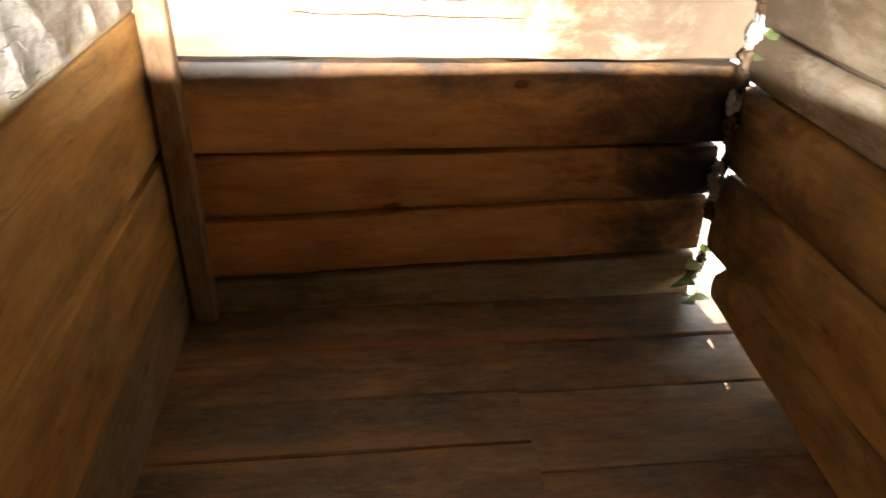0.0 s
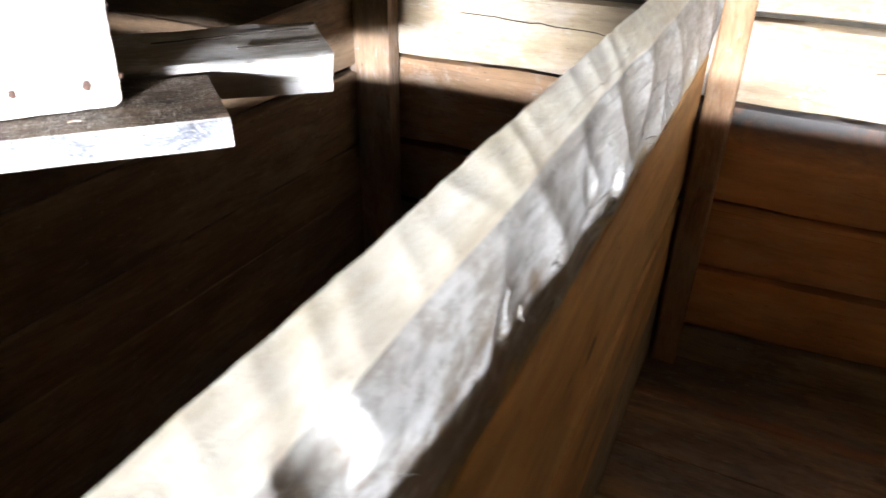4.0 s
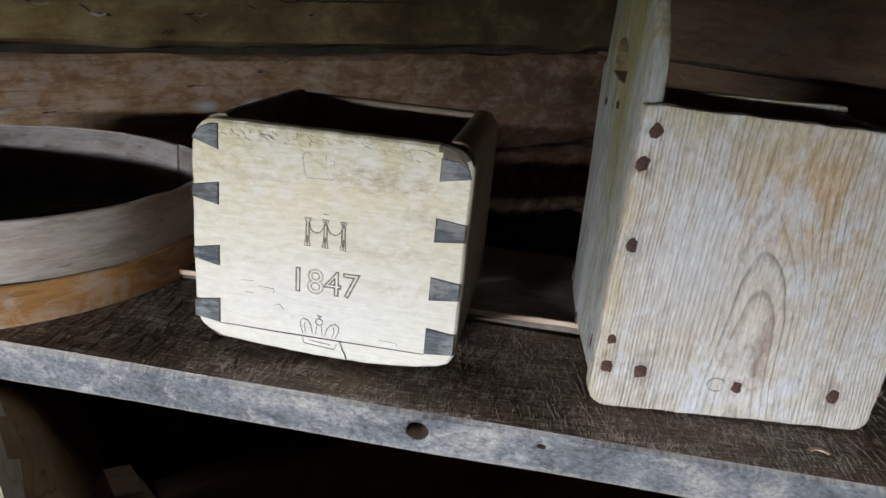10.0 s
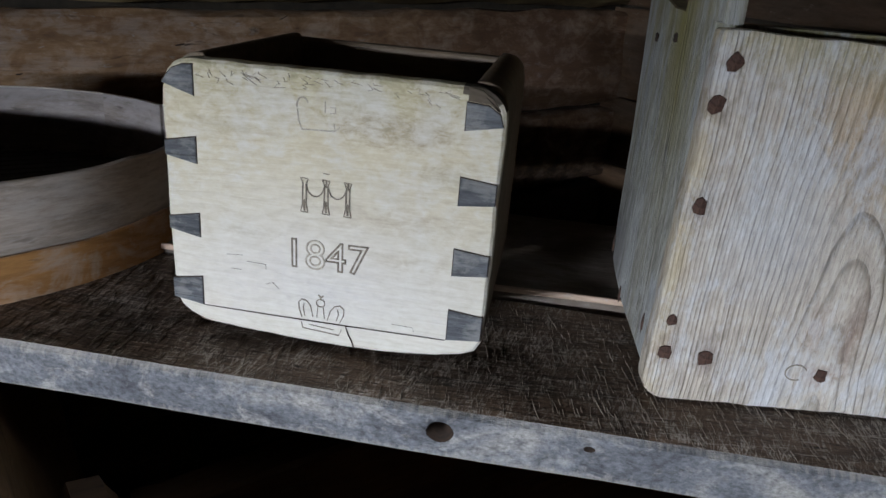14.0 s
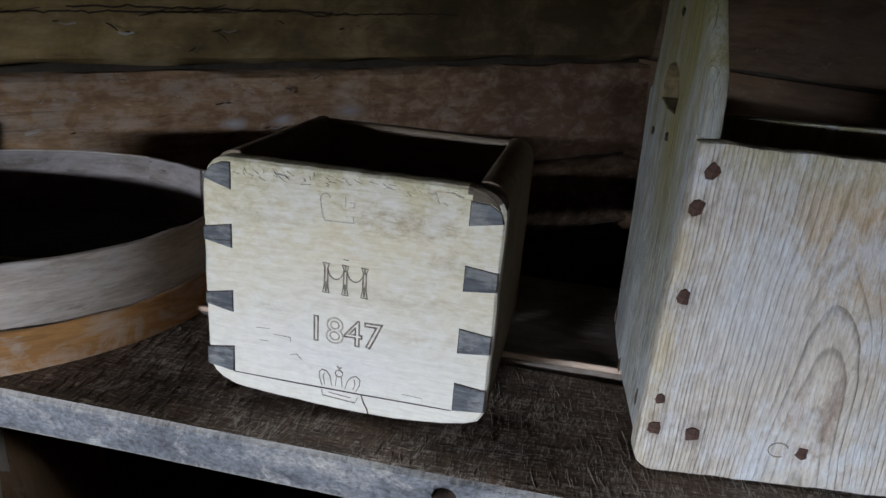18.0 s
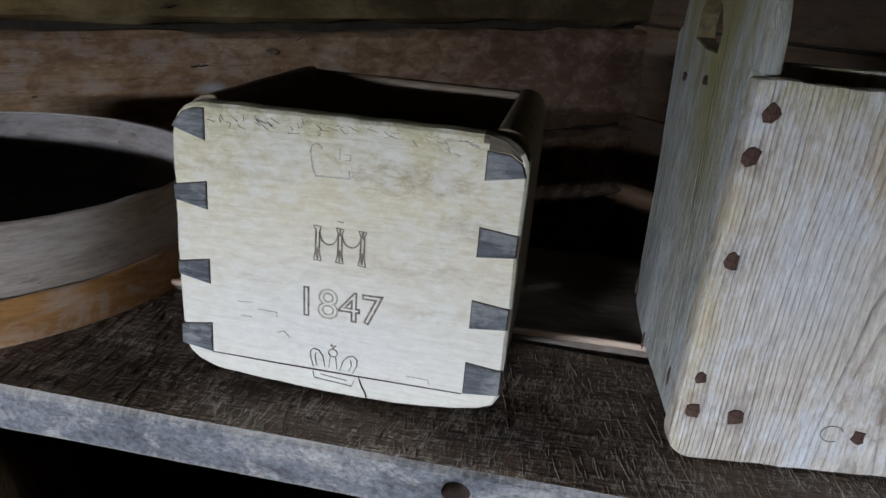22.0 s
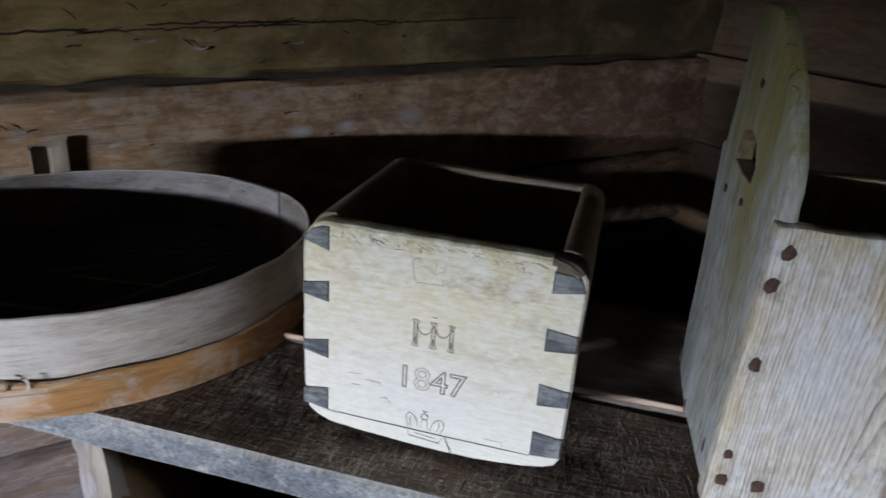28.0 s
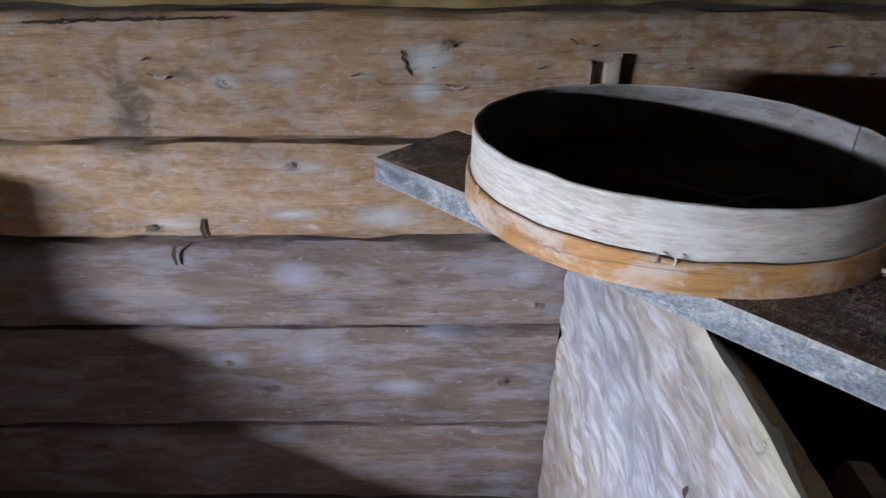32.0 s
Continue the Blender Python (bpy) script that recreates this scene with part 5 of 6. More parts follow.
def dovetail_box(m):
    box = thing("dovetailed_box", m, "cream wooden dovetailed box carved with the year 1847, on the shelf", "box")
    x0, x1, z0, z1, d, t = -0.027, 0.238, 0.025, 0.2335, 0.262, 0.022
    P = lambda dx, dy, dz=0.0: m @ Matrix.Translation((dx, dy, dz))  # noqa: E731
    # the lower edge is worn to a shallow curve
    crown_top = rounded(x0, 0.04, x1 + 0.001, z1, (0.001, 0.001, 0.024, 0.026))[12:]
    fr = [(x0, 0.060), (x0 + 0.001, 0.034), (x0 + 0.006, 0.0245), (x0 + 0.014, 0.0185), (0.0, 0.0128), (0.03, 0.0100), (0.07, 0.0072), (0.12, 0.0062), (0.165, 0.0078), (0.20, 0.0112), (0.222, 0.0152), (0.233, 0.0212), (x1, 0.030), (x1 + 0.001, 0.10)] + crown_top
    fr = worn_edge(fr, 0.009, 0.0010, 1.0)
    panel = plate("front_panel", fr, t, [M_BOX1, M_WORN], 0.006, 3)
    for face in panel.polygons:
        if face.center.x > 0.210 and face.center.z > 0.2200:
            face.material_index = 1
    place("front_panel", panel, box, m)
    bk = rounded(x0, z0, x1, z1 - 0.004, (0.004, 0.004, 0.022, 0.022))
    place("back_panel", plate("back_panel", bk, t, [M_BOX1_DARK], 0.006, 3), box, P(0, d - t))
    # side boards run between front and back; their outer top edge is worn round
    for left in (True, False):
        out = rounded(x0 + 0.0005, 0.0, x0 + 0.027, z1 + 0.001, (0.02, 0.001, 0.005, 0.020)) if left else rounded(x1 - 0.027, 0.014, x1 - 0.0005, z1 + 0.001, (0.001, 0.010, 0.018, 0.005))
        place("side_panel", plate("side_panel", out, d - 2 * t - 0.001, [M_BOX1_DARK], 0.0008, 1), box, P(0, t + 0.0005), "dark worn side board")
    base = rounded(x0 + 0.0275, -0.0035, x1 - 0.0275, z0 - 0.0005, (0.002, 0.002, 0.002, 0.002))
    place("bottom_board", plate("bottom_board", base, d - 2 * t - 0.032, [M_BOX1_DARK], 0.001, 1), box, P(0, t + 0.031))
    # ends of the side boards showing in the front, left and right
    rows = [(0.208, 0.222, 0.011), (0.1515, 0.173, 0.005), (0.0895, 0.110, 0.005), (0.0285, 0.054, 0.004)]
    for left in (True, False):
        for i, (a, b, s) in enumerate(rows):
            a, b = (a, b) if left else ((a, b) if i == 0 else ((0.144, 0.1663, 0.006), (0.086, 0.1087, 0.003), (0.029, 0.056, 0.0))[i - 1][:2])
            s = s if left else 0.003
            if left:
                pts = [(x0 + 0.001, a + s), (0.0, a - (0.004 if i == 0 else 0)), (0.0, b), (x0 + 0.001, b - s)]
                if i == 0:
                    pts = [(x0 + 0.0015, a + 0.005), (0.0, a - 0.003), (0.0, b + 0.0062), (x0 + 0.019, b + 0.0058), (x0 + 0.010, b + 0.002), (x0 + 0.004, b - 0.005)]
            else:
                pts = [(0.2095, a), (x1 - 0.001, a + s), (x1 - 0.001, b - s), (0.2095, b)]
                if i == 0:
                    pts = [(0.2095, 0.2015), (x1 - 0.001, 0.2065), (x1 - 0.004, 0.2155), (x1 - 0.013, 0.2210), (0.2095, 0.2222)]
            cx, cz = sum(p[0] for p in pts) / len(pts), sum(p[1] for p in pts) / len(pts)
            big = [(cx + (x - cx) * 1.045, cz + (z - cz) * 1.05 + 0.0004) for x, z in pts]
            big = [(max(x0 + 0.0006, min(x1 - 0.0006, x)), z) for x, z in big]
            tail = place("dovetail", plate("dovetail", pts, 0.006, [M_TAIL], 0.0006, 1), box, P(0, -0.0012), "dark grey end grain of a dovetail")
            place("joint_gap", plate("joint_gap", big, 0.005, [M_HOLE], 0.0002, 1), tail, P(0, -0.0004))
    worn = [(0.2098, 0.2230), (x1 - 0.0125, 0.2218), (x1 - 0.004, 0.2165), (x1 - 0.0042, 0.2185), (x1 - 0.009, 0.2255), (x1 - 0.018, 0.2315), (0.2098, 0.2335)]
    place("worn_corner", plate("worn_corner", worn, 0.006, [M_WORN], 0.0015, 2), box, P(0, -0.0010), "dark worn top corner of the side board")
    # scored marks
    place("bottom_joint", stroke("bottom_joint", [[(0.0, 0.0284), (0.06, 0.0280), (0.1245, 0.0280), (0.2085, 0.0286)], [(0.1245, 0.0280), (0.1275, 0.0195), (0.1305, 0.0145), (0.1325, 0.0075)]], 0.0010, M_HOLE), box, P(0, -0.0003))
    # three uprights in double lines with flared ends, slung together by two arcs, a dash above
    mono = [arc(0.0972, 0.147, 0.0072, 0.0100, 185, 355), arc(0.1148, 0.147, 0.0072, 0.0100, 185, 355), [(0.1035, 0.1565), (0.1085, 0.1562)]]
    for x in (0.0885, 0.106, 0.1235):
        mono += [[(x - 0.0032, 0.1512), (x - 0.0014, 0.1470), (x - 0.0016, 0.1300), (x - 0.0030, 0.1236)], [(x + 0.0030, 0.1508), (x + 0.0013, 0.1465), (x + 0.0015, 0.1300), (x + 0.0030, 0.1232)],
                 [(x - 0.0032, 0.1512), (x + 0.0030, 0.1508)], [(x - 0.0030, 0.1236), (x + 0.0030, 0.1232)]]
    place("carved_monogram", stroke("carved_monogram", mono, 0.0010, M_CARVE), box, P(0, -0.0002))
    feet = [[(x, 0.1245), (x - 0.0003, 0.130), (x, 0.134)] for x in (0.0885, 0.106, 0.1235)] + [[(x, 0.1505), (x, 0.145)] for x in (0.106, 0.1235)]
    place("carved_foot", stroke("carved_foot", feet, 0.0020, M_CARVE), box, P(0, -0.0001))
    crown = [[(0.0870, 0.0305), (0.0845, 0.0380), (0.0842, 0.0440), (0.0868, 0.0470), (0.0912, 0.0460), (0.0945, 0.0415), (0.0965, 0.0320)], [(0.0895, 0.0320), (0.0880, 0.0400), (0.0890, 0.0440)],
             [(0.1195, 0.0295), (0.1228, 0.0370), (0.1230, 0.0425), (0.1195, 0.0455), (0.1150, 0.0440), (0.1112, 0.0390), (0.1090, 0.0305)], [(0.1165, 0.0310), (0.1185, 0.0370), (0.1175, 0.0420)],
             arc(0.1030, 0.0455, 0.0036, 0.0034, 0, 360, 12), [(0.1008, 0.0425), (0.0998, 0.0320)], [(0.1052, 0.0425), (0.1065, 0.0315)],
             [(0.0865, 0.0262), (0.0878, 0.0205), (0.1190, 0.0180), (0.1215, 0.0245)], [(0.0930, 0.0245), (0.1150, 0.0225)]]
    place("carved_crown", stroke("carved_crown", crown, 0.0009, M_CARVE), box, P(0, -0.0002))
    place("carved_knob", stroke("carved_knob", [[(0.1010, 0.0528), (0.1032, 0.0505), (0.1055, 0.0526)], [(0.1032, 0.0505), (0.1031, 0.0490)]], 0.0020, M_CARVE), box, P(0, -0.0002))
    high = [arc(0.0865, 0.207, 0.0045, 0.006, 20, 200), [(0.0825, 0.204), (0.0835, 0.196), (0.086, 0.189), (0.112, 0.190), (0.116, 0.194)], [(0.112, 0.190), (0.111, 0.196)],
            [(0.104, 0.203), (0.104, 0.212)], [(0.108, 0.203), (0.112, 0.2035), (0.112, 0.2075), (0.108, 0.2075)]]
    place("carved_mark", stroke("carved_mark", high, 0.0010, M_CARVE_FAINT), box, P(0, -0.0002))
    small = [[(0.163, 0.036), (0.181, 0.0355)], [(0.181, 0.0355), (0.182, 0.032)], [(0.022, 0.078), (0.036, 0.079)], [(0.040, 0.074), (0.056, 0.0735), (0.056, 0.069)], [(0.026, 0.066), (0.035, 0.066)], [(0.056, 0.056), (0.062, 0.058), (0.067, 0.053)]]
    rk = random.Random(4)
    for k in range(46):
        x, z = rk.uniform(0.004, 0.205), 0.2295 - abs(rk.gauss(0, 0.006))
        small.append([(x, z), (x + rk.uniform(-0.004, 0.005), z - rk.uniform(0.0005, 0.004)), (x + rk.uniform(0.0, 0.007), z - rk.uniform(0.001, 0.005))])
    for line in small:
        place("scratch", stroke("scratch", [line], 0.0004, M_CARVE), box, P(0, -0.0002))
    cu = bpy.data.curves.new("year", 'FONT')
    cu.body, cu.size, cu.align_x = "1847", 0.0350, 'CENTER'
    cu.space_character, cu.fill_mode, cu.bevel_depth, cu.bevel_resolution = 1.0, 'NONE', 0.0008, 1
    ob = bpy.data.objects.new("year", cu)
    scene.collection.objects.link(ob)
    me = bpy.data.meshes.new_from_object(ob.evaluated_get(bpy.context.evaluated_depsgraph_get()))
    bpy.data.objects.remove(ob)
    me.materials.clear()
    me.materials.append(M_CARVE)
    me.materials.append(M_CARVE_FAINT)
    # the second digit is worn almost away
    reach = [v.co.x for v in me.vertices]
    for face in me.polygons:
        share = (face.center.x - min(reach)) / (max(reach) - min(reach))
        if 0.15 < share < 0.44:
            face.material_index = 1
    place("carved_year", me, box, m @ basis((0.1065, 0.0000, 0.0757), X + Z * 0.012, Z), "carved year 1847")
    return box


BOX1_A, BOX1_U = Vector((-0.096, -0.895, 0.0)), Vector((0.6975, -0.7166, 0.0))
BOX1_V = Z.cross(BOX1_U)
dovetail_box(basis((BOX1_A.x, BOX1_A.y, -0.0272), BOX1_U, BOX1_V))


# ---- weathered box with a handle ----
def handled_box(m):
    box = thing("handled_box", m, "weathered pale nailed box with an upright handle board, on shelf", "box")
    z1, d, t = 0.290, 0.222, 0.020
    P = lambda dx, dy, dz=0.0: m @ Matrix.Translation((dx, dy, dz))  # noqa: E731
    fo = rounded(-0.010, 0.0, 0.256, z1, (0.018, 0.014, 0.003, 0.003))
    fo = [(x + (0.010 * z / z1 if x > 0.2 else -0.006 * (1 - z / z1)) + 0.0015 * noise.noise(Vector((0, z * 40, 3))), z - 0.006 * (x / 0.26) * (z > 0.2)) for x, z in fo]
    place("front_panel", plate("front_panel", worn_edge(fo, 0.008, 0.0013, 4.0), t, [M_BOX2], 0.0028, 2), box, m, "pale board with bold wavy grain")
    place("back_panel", plate("back_panel", rounded(0.006, 0.0, 0.262, z1 - 0.004, (0.004, 0.01, 0.003, 0.003)), t, [M_BOX2_SIDE], 0.003, 2), box, P(0, d - t))
    # handle board: outline in depth and height
    ho = [(0.0, 0.004), (0.006, 0.013), (0.06, 0.019), (0.11, 0.024), (0.152, 0.036), (0.170, 0.045), (0.180, 0.085), (0.184, 0.170), (0.194, 0.240), (0.203, 0.300), (0.202, 0.307), (0.192, 0.311), (0.186, 0.350), (0.182, 0.392),
          (0.168, 0.444), (0.158, 0.449), (0.105, 0.446), (0.079, 0.428), (0.049, 0.404), (0.035, 0.393), (0.019, 0.372), (-0.008, 0.338), (-0.014, 0.318), (-0.0155, 0.2925), (0.0, 0.2925)]
    grip = [(0.077, 0.297), (0.107, 0.298), (0.139, 0.304), (0.139, 0.322), (0.129, 0.334), (0.107, 0.338), (0.087, 0.330), (0.075, 0.312)]
    hb = plate_with_hole("handle_board", ho, grip, 0.0155, [M_BOX2_SIDE, M_GRIP], 0.004)
    # depth runs along local Y of the box; the board stands at its left side
    place("handle_board", hb, box, m @ basis((0.005, 0.0206, 0.0), Y, -X), "grey-green handle board with a cut grip hole")
    place("side_panel", plate("side_panel", rounded(0.0, 0.0, d - 2 * t, z1 - 0.012, (0.004, 0.004, 0.003, 0.003)), t, [M_BOX2_SIDE], 0.003, 2), box, m @ basis((0.256, t, 0.0), Y, -X))
    place("bottom_board", plate("bottom_board", [(0.012, 0.004), (0.236, 0.004), (0.236, 0.022), (0.012, 0.022)], d - 2 * t - 0.001, [M_BOX2_SIDE], 0.001, 1), box, P(0, t + 0.0005))
    for i, (x, z, r) in enumerate(((0.002, 0.269, 0.0075), (-0.0045, 0.239, 0.0078), (-0.0005, 0.1655, 0.0075), (-0.0022, 0.0714, 0.0052), (-0.0024, 0.0435, 0.0072), (0.0305, 0.0413, 0.0080), (0.1235, 0.0335, 0.0062), (0.2156, 0.035, 0.0078))):
        place("nail_head", nail(r * 0.95, i), box, P(x, -0.0014, z))
    for i, (x, z) in enumerate(((0.2615, 0.042), (0.262, 0.138), (0.264, 0.205))):
        place("nail_head", blob("nail_head", 0.003, 0.004, 0.005, M_NAIL, 0.4, i), box, P(x, 0.006, z))
    for i, (y, z) in enumerate(((0.171, 0.270), (0.110, 0.274), (0.131, 0.381))):
        place("nail_hole", blob("nail_hole", 0.0012, 0.006, 0.004, M_HOLE, 0.6, i + 4), box, P(-0.0108, y, z))
    for i, (y, z) in enumerate(((0.195, 0.06), (0.135, 0.03), (0.045, 0.045))):
        place("nail_head", blob("nail_head", 0.0012, 0.003, 0.009, M_NAIL, 0.4, i + 9), box, P(-0.0106, y, z))
    rust = stroke("knot_ring", [arc(0.104, 0.035, 0.0085, 0.007, 20, 300, 14)], 0.0009, M_CARVE)
    place("knot_ring", rust, box, P(0, -0.0002))
    return box


BOX2_A, BOX2_U = Vector((0.183, -1.162, 0.0)), Vector((0.778, -0.628, 0.0))
handled_box(basis((BOX2_A.x, BOX2_A.y, SHELF_Z + 0.001), BOX2_U, Z.cross(BOX2_U)))


# ---- sieve ----
def hoop(name, a, b, z0, z1, t, mats, n=120, wob=0.0, seed=0.0, lean=0.0, span=(0, 360), nz=4, narrow=0.0):
    """A bent wooden band of thickness t round an oval, with running texture coordinates."""
    closed = span[1] - span[0] >= 360
    verts, faces, uvs = [], [], []
    cols = n if closed else n + 1
    for i in range(cols):
        ang = radians(span[0] + (span[1] - span[0]) * i / n)
        k = 1 + 0.006 * noise.noise(Vector((math.cos(ang) * 1.5, math.sin(ang) * 1.5, seed)))
        top = z1 + wob * noise.noise(Vector((math.cos(ang) * 5, math.sin(ang) * 5, seed + 2)))
        prof = [(0, z0 + (top - z0) * j / nz) for j in range(nz + 1)] + [(-t * 0.3, top + t * 0.25), (-t * 0.7, top + t * 0.25)] + [(-t, z0 + (top - z0) * (nz - j) / nz) for j in range(nz + 1)]
        for dr, z in prof:
            verts.append(((a * k + dr + lean * (z - z0)) * math.cos(ang), (b * k + dr + (lean - narrow) * (z - z0)) * math.sin(ang), z))
    m = 2 * nz + 4
    for i in range(n):
        for j in range(m):
            i2, j2 = (i + 1) % cols, (j + 1) % m
            faces.append((i * m + j, i2 * m + j, i2 * m + j2, i * m + j2))
            for q, (ii, jj) in enumerate(((i, j), (i + 1, j), (i + 1, j + 1), (i, j + 1))):
                zz = verts[(ii % cols) * m + jj % m][2]
                uvs += [ii / n * radians(span[1] - span[0]) * a, zz + (0.2 if jj > nz + 1 else 0)]
    if not closed:
        for i in (0, n):
            faces.append(tuple(i * m + j for j in range(m)))
            for j in range(m):
                uvs += [i * 0.01, verts[i * m + j][2]]
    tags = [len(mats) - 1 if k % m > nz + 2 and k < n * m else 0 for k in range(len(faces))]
    me = finish(name, verts, faces, mats, tags, 45)
    me.uv_layers.new(name="UVMap").data.foreach_set("uv", uvs)
    bm = bmesh.new()
    bm.from_mesh(me)
    bmesh.ops.recalc_face_normals(bm, faces=bm.faces)
    bm.to_mesh(me)
    bm.free()
    return me


def grain_sieve(m, a=0.307, b=0.272):
    sieve = thing("grain_sieve", m, "round pale bentwood grain sieve with orange-brown band, on the shelf", "sieve")
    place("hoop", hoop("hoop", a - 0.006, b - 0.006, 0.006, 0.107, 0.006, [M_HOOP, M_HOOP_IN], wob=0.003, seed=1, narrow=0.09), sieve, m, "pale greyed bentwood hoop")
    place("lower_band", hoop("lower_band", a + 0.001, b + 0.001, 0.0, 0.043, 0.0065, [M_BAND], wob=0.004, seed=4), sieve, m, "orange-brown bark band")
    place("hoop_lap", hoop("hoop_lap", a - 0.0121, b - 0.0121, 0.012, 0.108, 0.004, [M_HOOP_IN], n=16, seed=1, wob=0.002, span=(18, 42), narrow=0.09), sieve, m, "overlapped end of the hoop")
    # the bottom: interlaced cane strips over a dark skin
    bm = bmesh.new()
    n = 64
    ring = [bm.verts.new(((a - 0.010) * math.cos(2 * math.pi * i / n), (b - 0.010) * math.sin(2 * math.pi * i / n), 0.010)) for i in range(n)]
    f = bm.faces.new(ring)
    ext = bmesh.ops.extrude_face_region(bm, geom=[f])
    bmesh.ops.translate(bm, vec=(0, 0, 0.003), verts=[g for g in ext["geom"] if isinstance(g, bmesh.types.BMVert)])
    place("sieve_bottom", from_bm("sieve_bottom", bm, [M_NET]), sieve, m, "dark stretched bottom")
    for i in range(46):
        k = -0.96 + 1.92 * (i % 23) / 22
        half = math.sqrt(max(0.0, 1 - k * k))
        if i < 23:
            x0, y0, x1, y1 = k * (a - 0.012), -half * (b - 0.013), k * (a - 0.012), half * (b - 0.013)
        else:
            x0, y0, x1, y1 = -half * (a - 0.013), k * (b - 0.012), half * (a - 0.013), k * (b - 0.012)
        ln = math.hypot(x1 - x0, y1 - y0)
        if ln < 0.05:
            continue
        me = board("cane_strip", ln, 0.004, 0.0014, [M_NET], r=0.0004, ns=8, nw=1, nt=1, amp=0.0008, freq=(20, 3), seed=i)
        place("cane_strip", me, sieve, m @ basis((x0, y0, 0.0142 + 0.0012 * (i >= 23)), (x1 - x0, y1 - y0, 0), Z.cross(Vector((x1 - x0, y1 - y0, 0)))))
    for i, (x0, y0, x1, y1) in enumerate(((-0.20, -0.13, 0.02, -0.06), (0.02, -0.06, 0.17, 0.02), (-0.02, 0.05, 0.10, -0.03), (-0.16, 0.02, -0.01, -0.08))):
        ln = math.hypot(x1 - x0, y1 - y0)
        me = board("loose_cane", ln, 0.006, 0.002, [M_STRAW], r=0.0005, ns=8, nw=1, nt=1, amp=0.003, freq=(9, 3), seed=i)
        place("loose_cane", me, sieve, m @ basis((x0, y0, 0.0195), (x1 - x0, y1 - y0, 0), Z.cross(Vector((x1 - x0, y1 - y0, 0)))))
    # the stitch at the edge of the band
    for i, (ang, w) in enumerate(((-104, 0.010), (-100, 0.006), (-158, 0.012))):
        c = Vector(((a + 0.0018) * math.cos(radians(ang)), (b + 0.0018) * math.sin(radians(ang)), 0.044))
        tang = Vector((-math.sin(radians(ang)), math.cos(radians(ang)), 0))
        place("root_stitch", stroke("root_stitch", [arc(0, 0, w * 0.5, 0.006, -70, 120, 7)], 0.0022, M_HOOP if i else M_STRAW, 0.0016), sieve, m @ basis(c, tang, -c.normalized() + Z * 0.0))
    return sieve


grain_sieve(basis((-0.278, -0.486, SHELF_Z + 0.001), (0.995, -0.10, 0), (0.10, 0.995, 0)))


# ---- plant and rot at the broken corner ----
def leaf(name, ln, wd, mat, bend):
    bm = bmesh.new()
    prev = None
    for i in range(7):
        k = i / 6
        w = wd * math.sin(math.pi * min(1, k * 0.92 + 0.06)) ** 0.8
        row = [bm.verts.new((ln * k, s * w / 2, -bend * k * k + abs(s) * 0.12 * w)) for s in (-1, 0, 1)]
        if prev:
            for q in range(2):
                bm.faces.new((prev[q], row[q], row[q + 1], prev[q + 1]))
        prev = row
    bmesh.ops.solidify(bm, geom=bm.faces[:], thickness=0.0006)
    return from_bm(name, bm, [mat], 80)


plant = thing("creeping_plant", Matrix.Translation((1.45, -3.55, -1.02)), "green leaves creeping in through the broken corner", "plant")
stem_pts = [(1.50, -3.64, -1.25), (1.47, -3.585, -1.0), (1.455, -3.57, -0.86), (1.46, -3.58, -0.66), (1.455, -3.59, -0.40), (1.44, -3.60, -0.15)]
cu = bpy.data.curves.new("stem", 'CURVE')
cu.dimensions, cu.bevel_depth = '3D', 0.0025
sp = cu.splines.new('POLY')
sp.points.add(len(stem_pts) - 1)
for p, q in zip(sp.points, stem_pts):
    p.co = (*q, 1)
ob = bpy.data.objects.new("stem", cu)
scene.collection.objects.link(ob)
me = bpy.data.meshes.new_from_object(ob.evaluated_get(bpy.context.evaluated_depsgraph_get()))
bpy.data.objects.remove(ob)
me.materials.clear()
me.materials.append(M_LEAF)
place("stem", me, plant, Matrix())
rl = random.Random(11)
for i, (x, y, z, ln) in enumerate(((1.44, -3.55, -0.90, 0.085), (1.43, -3.53, -0.93, 0.10), (1.40, -3.55, -0.96, 0.11), (1.46, -3.56, -0.82, 0.06), (1.45, -3.55, -0.78, 0.05), (1.43, -3.54, -0.99, 0.08),
                                   (1.455, -3.57, -0.64, 0.04), (1.45, -3.58, -0.22, 0.06), (1.44, -3.585, -0.16, 0.05), (1.455, -3.575, -0.45, 0.035), (1.38, -3.53, -0.97, 0.07), (1.47, -3.55, -0.93, 0.08))):
    d = Vector((rl.uniform(-1, 0.3), rl.uniform(-0.3, 1), rl.uniform(-0.6, 0.5)))
    place("leaf", leaf("leaf", ln, ln * 0.62, M_LEAF, ln * 0.25), plant, basis((x, y, z), d, d.cross(Vector((0.3, 0.2, 1)))))

# pale splinter and a shaving left on the shelf
sh = place("wood_shaving", stroke("wood_shaving", [arc(0, 0, 0.007, 0.009, -80, 80, 8)], 0.0035, M_CHIP, 0.0015), None, basis(on_shelf(-0.19, 0.030, SHELF_Z + 0.0015), -V * -1.0, Vector((0, 0, -1))))
tagged(sh, "small curled pale wood shaving on the shelf", "shaving")

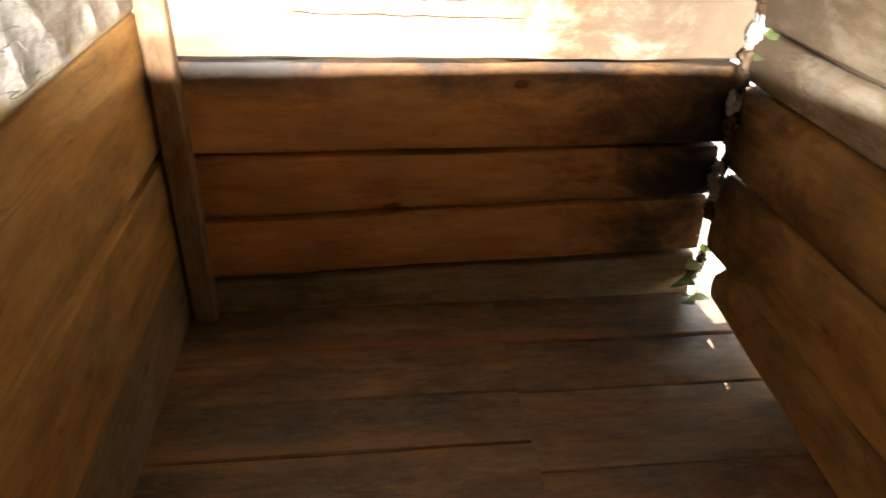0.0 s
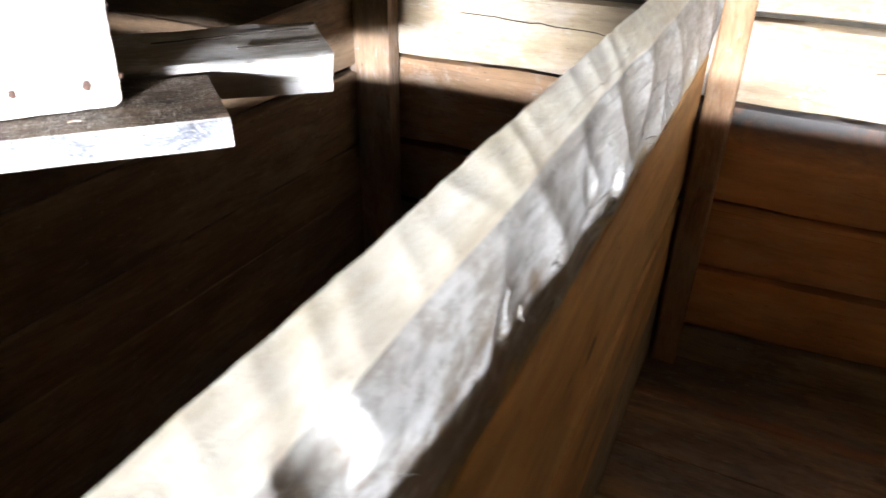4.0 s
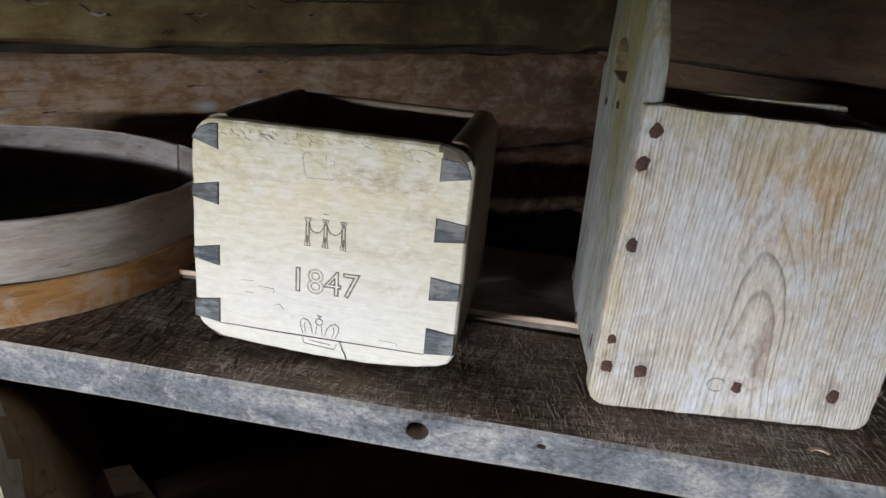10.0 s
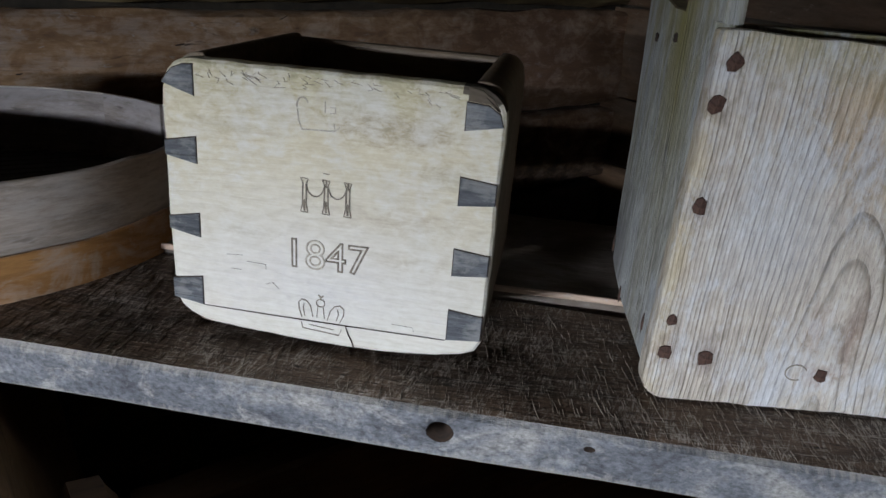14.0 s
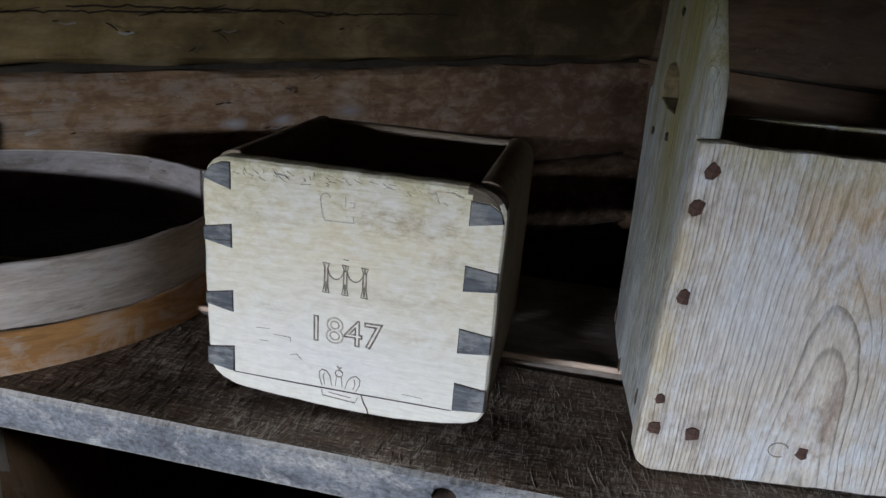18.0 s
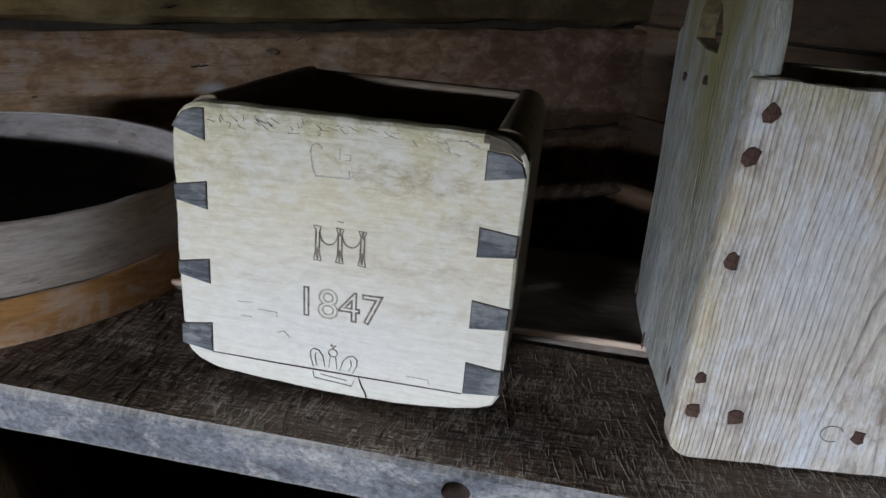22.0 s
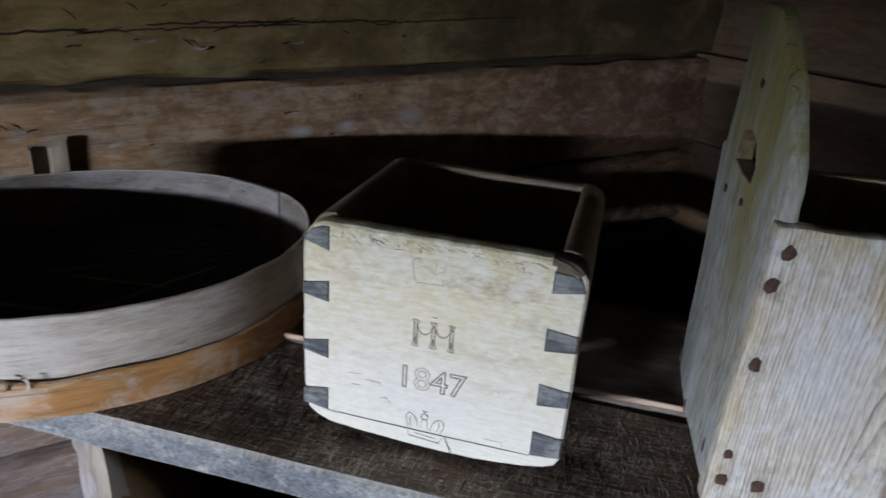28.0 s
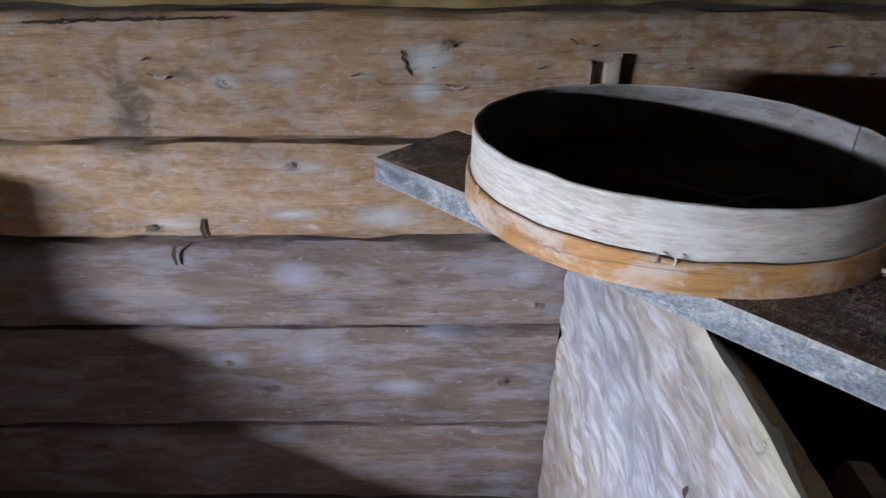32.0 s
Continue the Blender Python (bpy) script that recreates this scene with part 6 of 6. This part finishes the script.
# rotten crumbs of wood that half fill the open corner
rc = random.Random(21)
rot = thing("rotten_wood", Matrix.Translation((1.46, -3.56, -0.9)), "crumbling rotten wood in the open corner of the walls", "rotten wood")
for i in range(26):
    z = -0.92 + 1.0 * i / 25 + rc.uniform(-0.02, 0.02)
    if -0.86 < z < -0.72 and rc.random() < 0.75:
        continue
    me = blob("crumb", rc.uniform(0.014, 0.024), rc.uniform(0.012, 0.02), rc.uniform(0.022, 0.045), M_BIN_DARK if rc.random() < 0.7 else M_HEWN, 0.9, i * 1.3, 3)
    place("crumb", me, rot, Matrix.Translation((1.474 + rc.uniform(-0.016, 0.012), -3.562 + rc.uniform(-0.014, 0.008), z)))

# ---- cracks, notches and chips in the logs of the north wall ----
def wall_mark(lines, width, mat, label, name, y=-0.0045, lift=0.001):
    ob = place(name, stroke(name, lines, width, mat, lift), bpy.data.objects["wall_north"], basis((0, y, 0), X, Y))
    return ob


def wander(x0, z0, x1, z1, n, amp, seed):
    return [(x0 + (x1 - x0) * i / n, z0 + (z1 - z0) * i / n + amp * noise.noise(Vector((i * 0.7, seed, 0)))) for i in range(n + 1)]


rw = random.Random(19)
for i, (x0, z0, x1, z1, w) in enumerate(((-0.95, 0.222, -0.20, 0.272, 0.0042), (-0.22, 0.266, 0.20, 0.287, 0.0032), (-0.10, 0.283, 0.42, 0.298, 0.0036), (-1.45, 0.108, -1.05, 0.128, 0.004), (0.36, 0.290, 0.75, 0.312, 0.0026))):
    wall_mark([wander(x0, z0, x1, z1, 40, 0.006, i * 3.1)], w, M_HOLE, "", "drying_crack")
    # short splinters that run out of the crack at a slant
    for k in range(int((x1 - x0) * 9)):
        s = rw.random()
        cx, cz, ln = x0 + (x1 - x0) * s, z0 + (z1 - z0) * s, rw.uniform(0.02, 0.07)
        rise = rw.uniform(0.004, 0.013)
        wall_mark([[(cx - ln, cz + 0.002 - rise), (cx - ln * 0.5, cz - rise * 0.35), (cx, cz), (cx + ln * 0.7, cz + rise * 0.8)]], rw.uniform(0.0012, 0.003), M_HOLE, "", "drying_crack")
# nicks and lifted chips left by the axe
for k in range(34):
    cx = rw.uniform(-1.3, 0.5)
    cz = rw.choice((rw.uniform(0.15, 0.42), rw.uniform(0.0, 0.11), rw.uniform(0.16, 0.34)))
    ln, lean = rw.uniform(0.008, 0.024), rw.uniform(-0.6, 0.9)
    wall_mark([[(cx, cz), (cx + ln * 0.5, cz - ln * 0.35 * lean), (cx + ln, cz - ln * lean)]], rw.uniform(0.0018, 0.0045), M_HOLE, "", "axe_nick", -0.007)
    if k % 3 == 0:
        wall_mark([[(cx + ln, cz - ln * lean - 0.003), (cx + ln + 0.012, cz - ln * lean - 0.006), (cx + ln + 0.028, cz - ln * lean - 0.002)]], rw.uniform(0.003, 0.008), M_REAR, "", "lifted_chip", -0.006)
for x, z in ((-1.155, -0.342), (-1.23, -0.414)):
    wall_mark([[(x + 0.004, z + 0.026), (x - 0.002, z), (x + 0.003, z - 0.026)]], 0.010, M_HOLE, "", "axe_notch")
for i, (x, z, r) in enumerate(((-0.609, 0.086, 0.016), (-0.440, -0.772, 0.017), (-1.067, -0.003, 0.015), (-0.947, -0.184, 0.014), (-1.276, -0.346, 0.016), (-0.379, -0.534, 0.012), (-1.146, -0.725, 0.010), (0.319, 0.133, 0.009), (0.356, 0.033, 0.011), (0.208, 0.041, 0.009))):
    low = blob("knot", r * 0.62, 0.0018, r * 0.50, M_BIN_DARK if i in (1, 4) else M_KNOT, 0.9, i, 3)
    kn = place("knot", low, bpy.data.objects["wall_north"], Matrix.Translation((x, -0.003, z)))
    # year rings that part round the knot
    for q in (0.85, 1.2):
        wall_mark([arc(x, z, r * q, r * q * 0.72, 20 + 40 * i, 250 + 40 * i, 12)], 0.0012, M_KNOT, "", "knot_ring", -0.0065)
wall_mark([[(-0.703, 0.074), (-0.697, 0.066), (-0.700, 0.058), (-0.690, 0.049), (-0.691, 0.040), (-0.683, 0.030), (-0.680, 0.024)]], 0.0055, M_HOLE, "", "drying_crack", -0.007)
